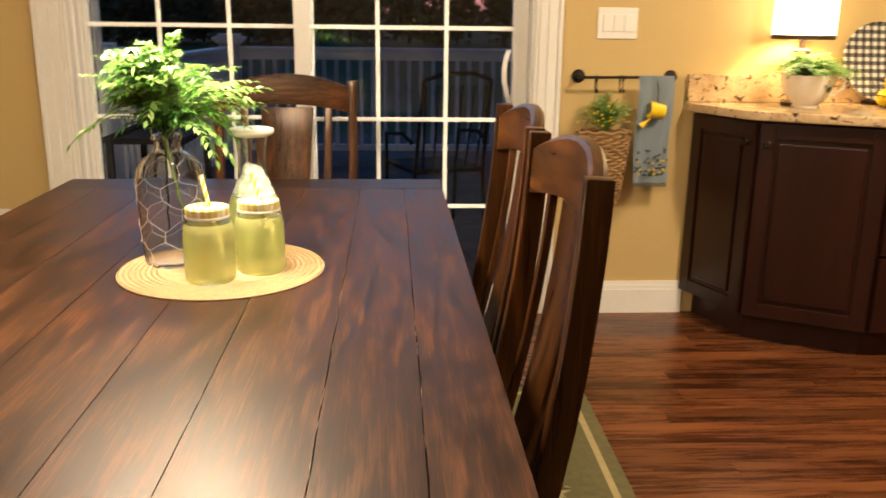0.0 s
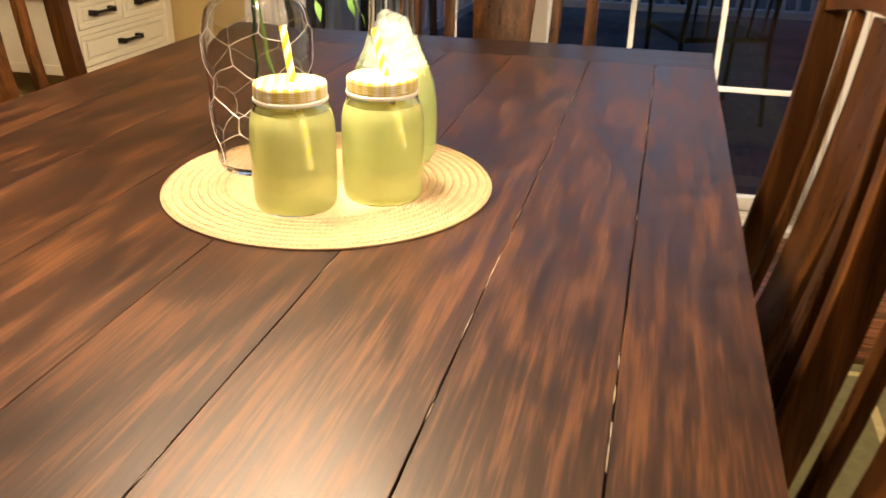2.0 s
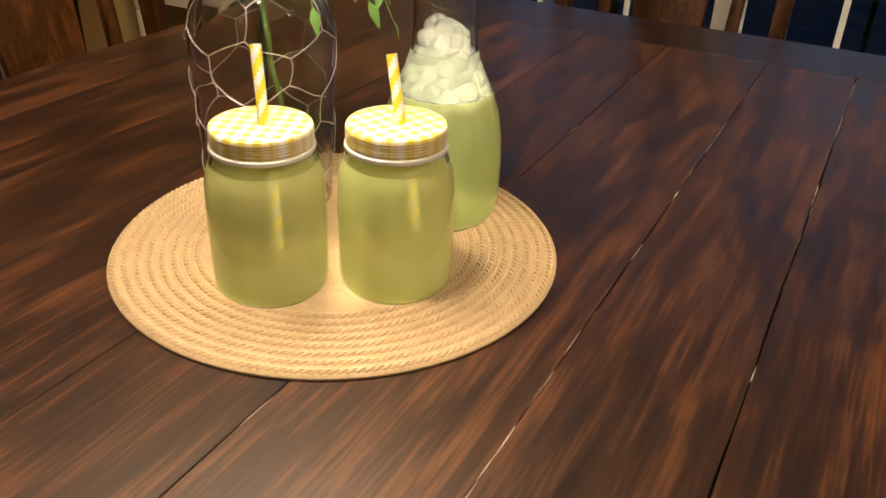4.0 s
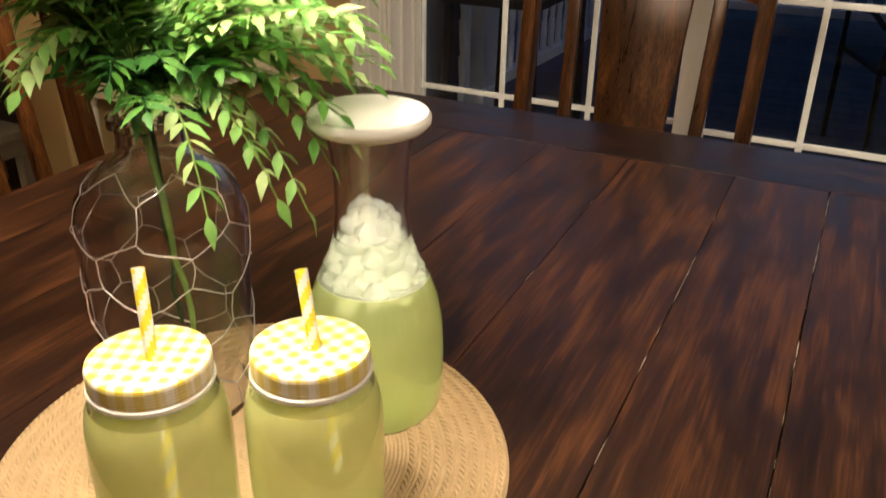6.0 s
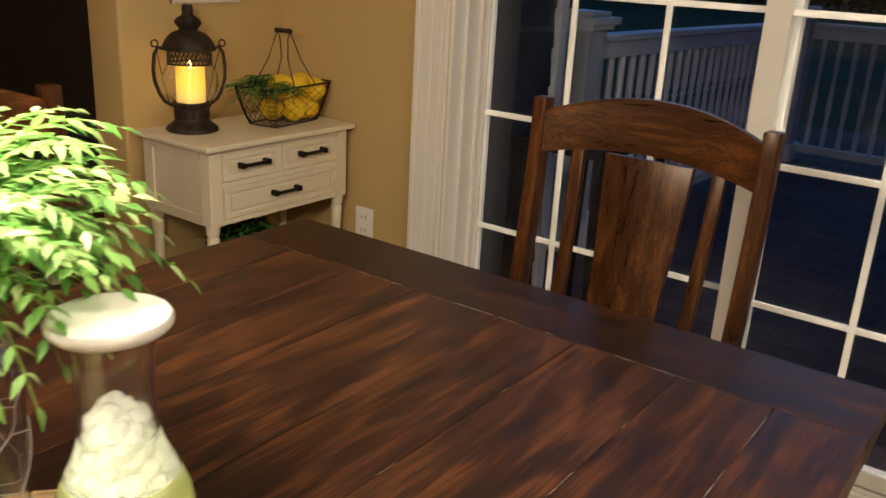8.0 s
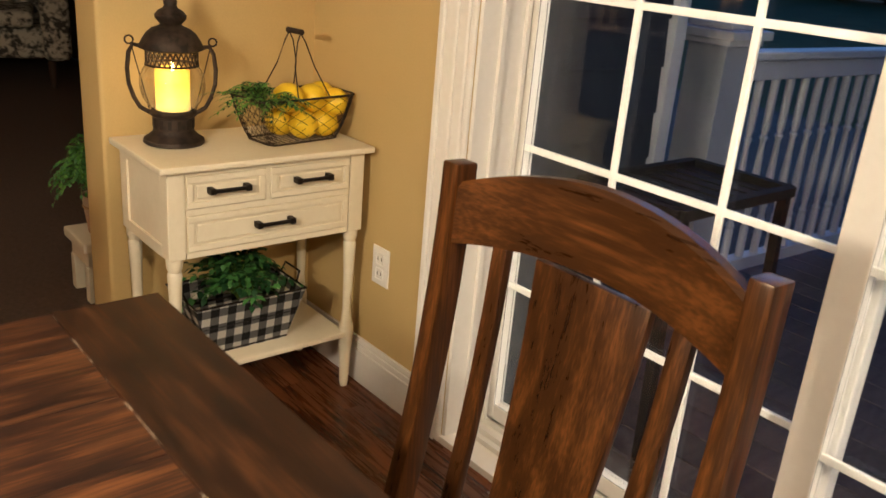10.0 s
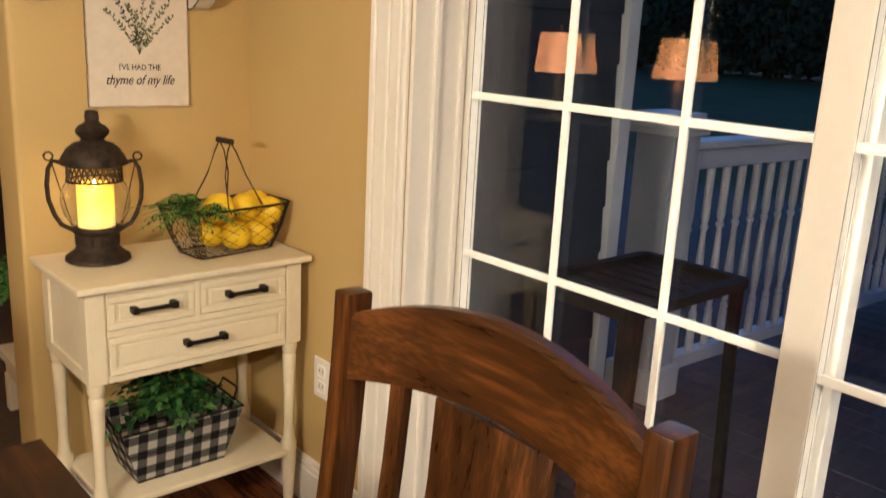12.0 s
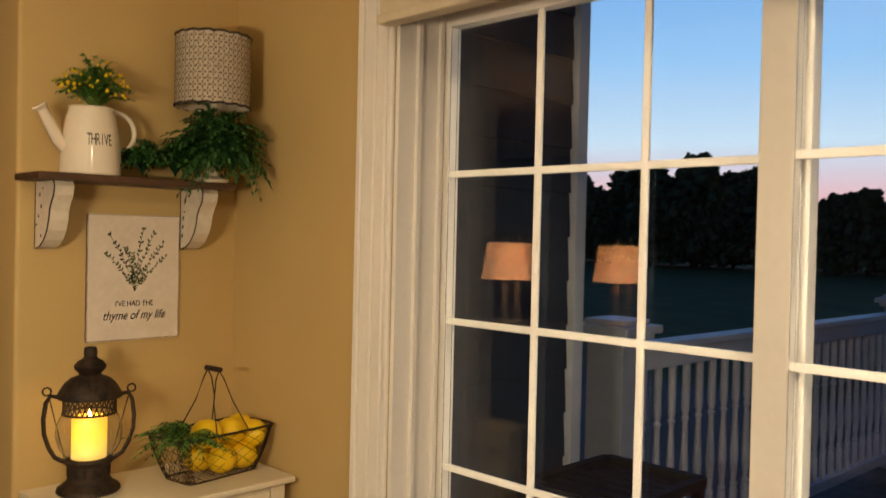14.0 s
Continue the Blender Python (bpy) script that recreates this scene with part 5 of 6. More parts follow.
# watering can planter
M["ceramic"] = mat("cream_ceramic", (0.78, 0.70, 0.58), (0.74, 0.66, 0.54), 6, rough=0.14, coat=0.5)
SZ = 1.5262
wc = thing("watering_can", "cream ceramic watering can planter on the wall shelf", "watering can", (-1.595, 1.398, SZ))
outp = [(0, 0.0), (0.070, 0.0), (0.074, 0.004), (0.073, 0.05), (0.068, 0.10), (0.061, 0.145), (0.056, 0.160), (0.054, 0.168), (0.056, 0.172)]
inp = [(0.052, 0.172), (0.050, 0.160), (0.060, 0.10), (0.060, 0.02), (0, 0.015)]
part("pot", turned(outp + inp, 40), M["ceramic"], wc, smooth=True)
bm = bmesh.new()
tube(bm, [(0.0, -0.055, 0.060), (0.0, -0.082, 0.085), (0.0, -0.104, 0.125), (0.0, -0.122, 0.158)], 0.017, 12, taper=0.75)
lathe(bm, [(0.0, 0.0), (0.013, 0.0), (0.019, 0.010), (0.018, 0.013), (0.0, 0.013)], 16)
for v in bm.verts:
    if v.co.z < 0.02 and abs(v.co.y) < 0.03:
        v.co = pose(0, -0.121, 0.155, 36, 0, 0) @ v.co
part("spout", bm, M["ceramic"], wc, smooth=True)
bm = bmesh.new()
tube(bm, [(0, 0.056 + 0.058 * math.sin(a * math.pi / 16) ** 0.8, 0.118 + 0.050 * math.cos(a * math.pi / 16) - 0.004 * a / 16) for a in range(17)], 0.0065, 10)
part("handle", bm, M["ceramic"], wc, smooth=True)
for k, ch in enumerate("THRIVE"):
    ang = radians(-26 + k * 8.6)
    lettering(ch, 0.042, (0.0702 * math.cos(ang), 0.0702 * math.sin(ang), 0.074), (84, 0, 90 + math.degrees(ang)), M["ink"], wc, 0, 0.43, "thin dark capital letter", 0.0009)
random.seed(51)
bush("flowering_plant", "yellow flowering plant in the ceramic watering can", (-1.595, 1.405, SZ + 0.15), 130, 0.100, 0.150, 0.02, 0.016, 1, low=0.0, pairs=9, flowers=70, broad=0.42, mats=[M["leaf_a"], M["leaf_b"], M["leaf_a"], M["stem"], DARK[0]])

# small lamp with a patterned shade
M["lace"] = mat("lace_shade", (0.56, 0.49, 0.39), (0.48, 0.42, 0.33), 20, rough=0.8)
M["lace_dark"] = mat("lace_pattern", (0.20, 0.150, 0.105), (0.15, 0.115, 0.08), 30, rough=0.8)
tl = thing("small_lamp", "small unlit lamp with a patterned drum shade on the shelf", "lamp", (-1.545, 1.712, SZ))
part("stem", turned([(0, 0.0), (0.045, 0.0), (0.047, 0.008), (0.020, 0.018), (0.013, 0.04), (0.017, 0.07), (0.012, 0.10), (0.016, 0.15), (0.010, 0.18), (0.010, 0.235), (0, 0.235)], 24), M["distress"], tl, "turned white lamp stem", True)
SR, S0, S1 = 0.100, 0.206, 0.402
shd = part("shade", turned([(SR, S0), (SR + 0.001, S1), (SR - 0.002, S1), (SR - 0.003, S0)], 48, closed=True), M["lace"], tl, "pierced lace-pattern drum shade", True)
bm = bmesh.new()
nc, nr = 24, 11
for r_i in range(nr):
    for c in range(nc):
        u0 = (c + 0.5 * (r_i % 2)) / nc * 2 * math.pi
        z0 = S0 + 0.016 + (S1 - S0 - 0.032) * r_i / (nr - 1)
        for du, dz in ((0.055, 0.0), (-0.055, 0.0), (0.0, 0.0065), (0.0, -0.0065), (0.16, 0.0)):
            vs = []
            for k in range(6):
                q = k * math.pi / 3
                uu = u0 + du + 0.034 * math.cos(q) * (0.6 if dz else 1.0)
                zz = z0 + dz + (0.0052 if dz else 0.0030) * math.sin(q)
                vs.append(bm.verts.new(((SR + 0.0022) * math.cos(uu), (SR + 0.0022) * math.sin(uu), zz)))
            bm.faces.new(vs)
tagged(part("lace_motif", bm, M["lace_dark"], shd), "", "", "", "stuff")
for zz in (S0 + 0.003, S1 - 0.002):
    bm = bmesh.new()
    tube(bm, [((SR + 0.001) * math.cos(a * math.pi / 24), (SR + 0.001) * math.sin(a * math.pi / 24), zz + 0.002 * math.sin(a * 2.1)) for a in range(48)], 0.0035, 6, True)
    part("shade_trim", bm, M["chip"], shd, "dark gathered shade trim", True)
random.seed(52)
bush("trailing_fern", "dark green trailing fern on the wall shelf", (-1.530, 1.720, SZ + 0.03), 170, 0.150, 0.185, 0.050, 0.024, 1, low=0.0, pairs=11, broad=0.36, mats=DARK)
bush("trailing_fern", "dark green fern hanging over the shelf edge", (-1.500, 1.725, SZ + 0.05), 130, 0.135, 0.09, 0.140, 0.024, 1, low=0.0, pairs=11, broad=0.36, mats=DARK)
bush("trailing_fern", "low dark green fern beside the watering can", (-1.580, 1.530, SZ + 0.012), 110, 0.085, 0.085, 0.030, 0.020, 1, low=0.0, pairs=8, broad=0.42, mats=DARK)
bush("trailing_fern", "low dark green fern beside the small lamp", (-1.575, 1.620, SZ + 0.012), 110, 0.085, 0.095, 0.030, 0.020, 1, low=0.0, pairs=8, broad=0.42, mats=DARK)

# ---- kitchen corner ----
def granite():
    m = mat("speckled_granite", (0.62, 0.46, 0.27), (0.40, 0.26, 0.13), 14, rough=0.14, fine=70, mix=0.7)
    nt = m.node_tree
    N, L = nt.nodes.new, nt.links.new
    p = nt.nodes["Principled BSDF"]
    src = p.inputs["Base Color"].links[0].from_socket
    tc = N("ShaderNodeTexCoord")
    v = N("ShaderNodeTexNoise")
    v.inputs["Scale"].default_value, v.inputs["Detail"].default_value, v.inputs["Distortion"].default_value = 34, 6, 1.2
    L(tc.outputs["Object"], v.inputs["Vector"])
    r = N("ShaderNodeMapRange")
    r.inputs["From Min"].default_value, r.inputs["From Max"].default_value = 0.56, 0.64
    L(v.outputs["Fac"], r.inputs["Value"])
    mx = N("ShaderNodeMix")
    mx.data_type = "RGBA"
    mx.inputs["B"].default_value = (0.055, 0.028, 0.018, 1)
    L(r.outputs[0], mx.inputs["Factor"])
    L(src, mx.inputs["A"])
    L(mx.outputs["Result"], p.inputs["Base Color"])
    return m


M["granite"] = granite()
A, B, C, D = Vector((1.522, WY - 0.002)), Vector((1.655, 1.525)), Vector((2.045, 1.312)), Vector((3.30, 1.300))
KT, KB = 0.868, 0.100


def prism(bm, pts, z0, z1):
    lo = [bm.verts.new((x, y, z0)) for x, y in pts]
    hi = [bm.verts.new((x, y, z1)) for x, y in pts]
    bm.faces.new(lo[::-1])
    bm.faces.new(hi)
    for i in range(len(pts)):
        j = (i + 1) % len(pts)
        bm.faces.new((lo[i], lo[j], hi[j], hi[i]))
    return bm


cab = thing("base_cabinet", "dark cherry kitchen base cabinet with raised panel doors", "cabinet")
inner = [tuple(A + Vector((0.012, 0))), tuple(B + Vector((0.010, 0.010))), tuple(C + Vector((0.002, 0.013))), tuple(D + Vector((0, 0.013))), (3.30, WY - 0.002)]
part("body", prism(bmesh.new(), inner, KB, KT), M["cabinet"], cab)
toe = [(1.585, WY - 0.002), (1.690, 1.560), (2.055, 1.362), (3.30, 1.355), (3.30, WY - 0.002)]
part("toe_kick", prism(bmesh.new(), toe, 0.0, KB - 0.001), M["cabinet"], cab)


def panel_door(p, q, z0, z1, name="door", knob=None, gap=0.004):
    """A raised panel front between the plan points p and q."""
    d = (q - p)
    ln = d.length - 2 * gap
    o = p + d.normalized() * gap
    m = Matrix.Translation((o.x, o.y, 0)) @ Matrix.Rotation(math.atan2(d.y, d.x), 4, "Z")
    fr = min(0.055, ln * 0.22)
    b = part(name, boxed(0, ln, -0.004, 0.008, z0, z1, 0.002, 1, m=m), M["cabinet"], cab)
    bm = bmesh.new()
    for x0, x1, c0, c1 in ((0, fr, z0, z1), (ln - fr, ln, z0, z1), (fr, ln - fr, z0, z0 + fr), (fr, ln - fr, z1 - fr, z1)):
        box(bm, x0, x1, -0.014, -0.0045, c0, c1, 0.003, 2, m=m)
    part("door_frame", bm, M["cabinet"], b)
    if z1 - z0 > 0.16:
        bm = boxed(fr + 0.014, ln - fr - 0.014, -0.0135, -0.0042, z0 + fr + 0.014, z1 - fr - 0.014, 0.008, 2, m=m)
        part("raised_field", bm, M["cabinet"], b)
    if knob:
        kx, kz = knob
        kx = kx if kx > 0 else ln + kx
        bm = turned([(0, 0), (0.006, 0.0), (0.006, 0.010), (0.013, 0.016), (0.015, 0.022), (0.010, 0.027), (0, 0.028)], 20)
        bm.transform(m @ pose(kx, -0.014, kz, 90, 0, 0))
        part("knob", bm, M["black"], b, "dark round knob", True)


panel_door(A + Vector((0.004, -0.006)), B, KB + 0.01, KT - 0.01, knob=(-0.030, KT - 0.085))
panel_door(B, C, KB + 0.01, KT - 0.01, knob=(0.032, KT - 0.085))
for z0, z1 in ((KB + 0.01, 0.395), (0.405, 0.640), (0.650, KT - 0.01)):
    panel_door(C + Vector((0.006, 0)), Vector((2.52, 1.3075)), z0, z1, "drawer", knob=(0.237, (z0 + z1) / 2))
panel_door(Vector((2.53, 1.3072)), Vector((2.98, 1.303)), KB + 0.01, KT - 0.01, knob=(0.03, KT - 0.085))

wt = thing("worktop", "speckled brown granite worktop with a low backsplash", "worktop")
edge = [(1.482, WY - 0.002), (1.490, 1.775), (1.530, 1.690), (1.600, 1.520), (1.640, 1.480), (2.030, 1.272), (2.070, 1.262), (3.30, 1.262), (3.30, WY - 0.002)]
bm = prism(bmesh.new(), edge, KT + 0.0005, 0.904)
part("slab", softened(bm, 0.007, 3, 55), M["granite"], wt, smooth=True)
part("backsplash", boxed(1.482, 3.30, WY - 0.024, WY - 0.002, 0.9045, 1.014, 0.004), M["granite"], wt, "granite upstand")

# switch plate
sw = thing("light_switch", "white triple light switch on the kitchen wall", "light switch")
part("plate", boxed(1.102, 1.262, WY - 0.007, WY - 0.0005, 1.148, 1.267, 0.003), M["plastic"], sw)
for k in range(3):
    x = 1.122 + k * 0.044
    part("rocker", boxed(x, x + 0.033, WY - 0.012, WY - 0.0072, 1.174, 1.241, 0.003), M["plastic"], sw)

# rail with hooks, towel, hanging basket
rk = thing("towel_rail", "black wall rail with hooks beside the patio door", "rail")
bm = bmesh.new()
tube(bm, [(1.035, 1.800, 1.000), (1.410, 1.800, 1.003)], 0.0055, 10)
part("bar", bm, M["black"], rk, smooth=True)
for x in (1.035, 1.410):
    bm = turned([(0, 0), (0.026, 0.0), (0.027, 0.006), (0.022, 0.012), (0.010, 0.014), (0.009, 0.062), (0, 0.068)], 24)
    bm.transform(pose(x, WY - 0.001, 1.001, 90, 0, 0))
    part("bracket", bm, M["black"], rk, smooth=True)
for x in (1.092, 1.098, 1.190, 1.203):
    bm = bmesh.new()
    tube(bm, [(x, 1.800, 0.985), (x, 1.791, 1.000), (x, 1.800, 1.009), (x, 1.808, 0.995), (x, 1.806, 0.955), (x, 1.796, 0.940), (x, 1.784, 0.945), (x, 1.780, 0.957)], 0.0024, 6)
    part("hook", bm, M["black"], rk, smooth=True)

M["towel"] = mat("pale_blue_towel", (0.36, 0.43, 0.50), (0.32, 0.39, 0.46), 12, rough=0.95, bump=0.3, fine=300)
M["towel_print"] = mat("printed_dark_leaves", (0.10, 0.12, 0.11), (0.06, 0.07, 0.08), 40, rough=0.95)
M["yellow"] = mat("yellow_enamel", (0.82, 0.58, 0.03), (0.78, 0.52, 0.02), 10, rough=0.35)
tw = thing("tea_towel", "pale blue printed tea towel hanging on the rail", "towel")
bm = bmesh.new()
rows = []
for i in range(25):
    z = 1.010 - i * 0.0178
    row_ = []
    for k in range(17):
        u = k / 16
        x = 1.262 + u * 0.142 + 0.004 * math.sin(i * 0.3)
        row_.append(bm.verts.new((x, 1.790 - 0.006 * math.sin(u * 9.5 + 0.04 * i) * min(1, i / 5) - 0.003, z)))
    rows.append(row_)
for a, b in zip(rows, rows[1:]):
    for k in range(16):
        bm.faces.new((a[k], a[k + 1], b[k + 1], b[k]))
bmesh.ops.solidify(bm, geom=bm.faces[:], thickness=0.003)
part("cloth", bm, M["towel"], tw, smooth=True)
random.seed(61)
bm = bmesh.new()
for k in range(46):
    m = pose(1.270 + random.random() * 0.125, 1.7795, 0.615 + random.random() ** 1.6 * 0.11, 90, random.uniform(-90, 90), 0)
    leaf(bm, m @ pose(0, 0, 0, 0, 0, random.uniform(-180, 180)), 0.020, 0.010, 0.0, 0.0)
tagged(part("printed_leaves", bm, M["towel_print"], tw, "dark printed foliage"), "", "", "", "stuff")
bm = bmesh.new()
for k in range(12):
    m = pose(1.272 + random.random() * 0.12, 1.7788, 0.610 + random.random() * 0.06, 90, 0, 0)
    leaf(bm, m, 0.012, 0.010, 0.0, 0.0)
tagged(part("printed_blossom", bm, M["yellow"], tw, "yellow printed blossom"), "", "", "", "stuff")
for k in range(15):
    bm = bmesh.new()
    tube(bm, [(1.270 + k * 0.0092, 1.788, 0.584), (1.270 + k * 0.0092, 1.786, 0.566)], 0.0032, 5)
    part("fringe_tassel", bm, M["towel_print"], tw, "dark fringe")
# small yellow watering can ornament hung over the towel
orn = thing("watering_can_ornament", "little yellow tin watering can hung on the rail", "ornament", (1.335, 1.765, 0.875))
bm = turned([(0, -0.030), (0.026, -0.030), (0.028, -0.027), (0.033, 0.028), (0.034, 0.031), (0.030, 0.031), (0.028, 0.0), (0, -0.02)], 24)
bm.transform(pose(0, 0, 0, 0, 100, 0) @ pose(0, 0, 0, 0, 180, 0))
part("can", bm, M["yellow"], orn, smooth=True)
bm = bmesh.new()
tube(bm, [(-0.015, 0, -0.020), (-0.045, 0, -0.050)], 0.006, 8, taper=0.7)
tube(bm, [(-0.042, 0, -0.047), (-0.060, 0, -0.062)], 0.008, 10, taper=1.7)
part("spout", bm, M["yellow"], orn, smooth=True)
bm = bmesh.new()
tube(bm, [(0.0, 0, 0.032), (0.004, 0.01, 0.08), (0.0, 0.03, 0.125), (0.0, 0.040, 0.130)], 0.0022, 6)
part("hanger", bm, M["black"], orn, "dark wire hanger", True)

M["straw_weave"] = mat("seagrass_weave", (0.36, 0.21, 0.085), (0.20, 0.11, 0.04), 30, rough=0.85, bump=0.6, fine=120, mix=0.6)
hb = thing("hanging_basket", "brown woven wall basket hanging from the rail", "basket", (1.135, 1.795, 0.0))
random.seed(62)
zz = 0.490
lvl = 0
while zz < 0.795:
    t = (zz - 0.49) / 0.305
    w, dpt = 0.058 + 0.045 * t ** 0.6, 0.040 + 0.022 * t ** 0.6
    bm = bmesh.new()
    pts = []
    for i in range(40):
        a = 2 * math.pi * i / 40
        k = 1 + 0.045 * (1 if ((i // 2 + lvl) % 2) else -1) + random.uniform(-0.015, 0.015)
        pts.append((w * math.cos(a) * k, dpt * math.sin(a) * k, zz + 0.004 * math.sin(i * 1.5 + lvl * 2.1)))
    tube(bm, pts, 0.0078, 6, True)
    part("woven_course", bm, M["straw_weave"], hb, smooth=True)
    zz += 0.0135
    lvl += 1
part("back", boxed(-0.06, 0.06, 0.030, 0.036, 0.49, 0.78), M["straw_weave"], hb)
part("bottom", turned([(0, 0.485), (0.055, 0.485), (0.055, 0.492), (0, 0.492)], 20), M["straw_weave"], hb)
bm = bmesh.new()
tube(bm, [(-0.075, 0.0, 0.79), (-0.055, 0.01, 0.87), (-0.035, 0.004, 0.942), (0.0, 0.002, 0.943), (0.050, 0.01, 0.87), (0.078, 0.0, 0.79)], 0.0014, 6)
part("hanging_cord", bm, M["straw_weave"], hb, smooth=True)
bush("flowering_plant", "yellow green bushy plant in the hanging basket", (1.135, 1.785, 0.77), 90, 0.120, 0.15, 0.0, 0.019, 0, pairs=9, flowers=46, broad=0.34)

# teacup planter
cup = thing("teacup_planter", "large white teacup planter on the granite worktop", "planter", (1.872, 1.640, 0.9045))
outp = [(0, 0.0), (0.050, 0.0), (0.052, 0.006), (0.046, 0.012), (0.068, 0.030), (0.086, 0.060), (0.096, 0.095), (0.102, 0.124)]
part("bowl", turned(outp + [(0.098, 0.124), (0.090, 0.095), (0.060, 0.035), (0, 0.02)], 40), M["ceramic"], cup, smooth=True)
bm = bmesh.new()
tube(bm, [(0.094, 0, 0.105), (0.125, -0.01, 0.118), (0.142, -0.01, 0.098), (0.132, -0.01, 0.070), (0.105, 0, 0.048), (0.080, 0, 0.046)], 0.0065, 10)
part("handle", bm, M["ceramic"], cup, smooth=True)
bm = bmesh.new()
for k in range(7):
    m = pose(0.028 + 0.012 * k % 0.03, -0.0935 + 0.0 * k, 0.062 + 0.008 * (k % 3), 80, random.uniform(-60, 60), 0)
    leaf(bm, m, 0.022, 0.009, 0, 0)
part("painted_sprig", bm, M["ink_green"], cup, "faded painted leaf")
random.seed(63)
bush("leafy_plant", "light green bushy plant in the teacup planter", (1.872, 1.640, 1.0), 150, 0.195, 0.115, 0.045, 0.021, 0, pairs=9, broad=0.36)

# lit table lamp on the worktop
M["lit_shade"] = mat("lit_lamp_shade", (0.85, 0.78, 0.62), rough=0.9, emit=(1.0, 0.80, 0.48), power=4.0)
M["lamp_dark"] = mat("dark_lamp_wood", (0.060, 0.030, 0.018), (0.035, 0.018, 0.010), 12, rough=0.5)
kl = thing("table_lamp", "lit table lamp with a pale drum shade on the worktop", "lamp", (1.875, 1.730, 0.9045))
part("base", turned([(0, 0), (0.055, 0.0), (0.057, 0.012), (0.022, 0.026), (0.016, 0.06), (0.026, 0.10), (0.030, 0.14), (0.020, 0.18), (0.035, 0.195), (0.034, 0.21), (0.014, 0.22), (0.012, 0.26), (0, 0.26)], 28), M["lamp_dark"], kl, smooth=True)
part("shade", turned([(0.116, 0.268), (0.112, 0.50), (0.110, 0.50), (0.114, 0.268)], 40, closed=True), M["lit_shade"], kl, "glowing pale fabric shade", True)
part("shade_trim", turned([(0.1165, 0.252), (0.1165, 0.268), (0.114, 0.268), (0.114, 0.252)], 40, closed=True), M["lamp_dark"], kl, "dark shade trim", True)

# round checked plate on a stand and a wire basket of lemons
plate = thing("checked_plate", "round black and white checked plate leaning on the backsplash", "plate", (2.235, 1.755, 0.905))
M["check_plate"] = plaid("plate_check", (0.80, 0.76, 0.66), (0.012, 0.012, 0.012), (0.18, 0.165, 0.14), 0.0155, 0.4, (0, 1))
pl = part("disc", turned([(0, 0.0), (0.150, 0.006), (0.158, 0.014), (0.155, 0.018), (0.145, 0.011), (0, 0.006)], 56), M["check_plate"], plate, smooth=True)
pl.matrix_basis = pose(0, 0.052, 0.166, 76, 0, 0)
part("stand", boxed(-0.05, 0.05, 0.0, 0.06, 0.0, 0.012, 0.003), M["black"], plate)
wb = thing("wire_basket", "black wire basket of lemons on the worktop", "basket", (2.215, 1.610, 0.9045))
for zc, rr in ((0.003, 0.055), (0.05, 0.078), (0.105, 0.092)):
    bm = bmesh.new()
    tube(bm, [(rr * math.cos(a * math.pi / 14), rr * math.sin(a * math.pi / 14), zc) for a in range(28)], 0.0022, 6, True)
    part("hoop", bm, M["black"], wb, smooth=True)
for k in range(18):
    a = k * math.pi / 9
    bm = bmesh.new()
    tube(bm, [(rr * math.cos(a), rr * math.sin(a), zc) for zc, rr in ((0.003, 0.055), (0.05, 0.078), (0.105, 0.092))], 0.0014, 5)
    part("spoke", bm, M["black"], wb)
for x, y, z, rx, rz in ((0.0, -0.03, 0.04, 80, 20), (0.035, 0.02, 0.042, 80, 70), (-0.035, 0.02, 0.04, 85, 120), (0.0, 0.0, 0.098, 80, 50), (0.04, -0.02, 0.102, 80, 0), (-0.03, -0.02, 0.10, 85, 90), (0.01, 0.01, 0.152, 85, 30)):
    ob = new("lemon", bpy.data.objects["lemon"].data)
    ob.matrix_basis = pose(2.215, 1.610, 0.9045) @ pose(x, y, z, rx, 0, rz)
    tagged(ob, "ripe yellow lemon in the worktop basket", "lemon", "lemons")

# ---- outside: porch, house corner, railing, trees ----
# the railing's white is greyed in its base colour for the dim porch
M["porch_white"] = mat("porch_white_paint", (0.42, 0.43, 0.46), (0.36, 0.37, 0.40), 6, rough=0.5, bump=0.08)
M["patio"] = mat("black_patio_paint", (0.012, 0.011, 0.011), (0.008, 0.008, 0.008), 10, rough=0.8, spec=0.12)
M["foliage"] = mat("dusk_tree_leaves", (0.070, 0.100, 0.050), (0.040, 0.062, 0.030), 2, rough=0.9)
M["bark"] = mat("dark_bark", (0.03, 0.024, 0.018), (0.018, 0.014, 0.010), 8, rough=0.95, bump=0.5)
tagged(part("ground", boxed(-900, 900, 2.2, 1800, -0.75, -0.55), M["ground"], None, "dark evening lawn behind the house"), "", "", "", "structure")
deck = structure("deck", boxed(-6.0, 6.0, 2.13, 9.0, -0.5, -0.165), M["gap"], "dark porch floor outside the patio door")
for k in range(44):
    y0 = 2.131 + k * 0.148
    part("deck_board", boxed(-1.6, 5.0, y0, y0 + 0.143, -0.165, -0.135, 0.003, 1), M["deck"], deck)
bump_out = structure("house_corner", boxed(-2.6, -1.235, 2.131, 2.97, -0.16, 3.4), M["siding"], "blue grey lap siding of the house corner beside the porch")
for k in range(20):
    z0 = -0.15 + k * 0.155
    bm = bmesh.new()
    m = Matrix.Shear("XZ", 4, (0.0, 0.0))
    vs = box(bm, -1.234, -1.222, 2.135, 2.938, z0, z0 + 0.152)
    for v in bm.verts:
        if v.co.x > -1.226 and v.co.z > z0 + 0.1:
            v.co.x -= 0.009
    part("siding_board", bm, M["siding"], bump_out)
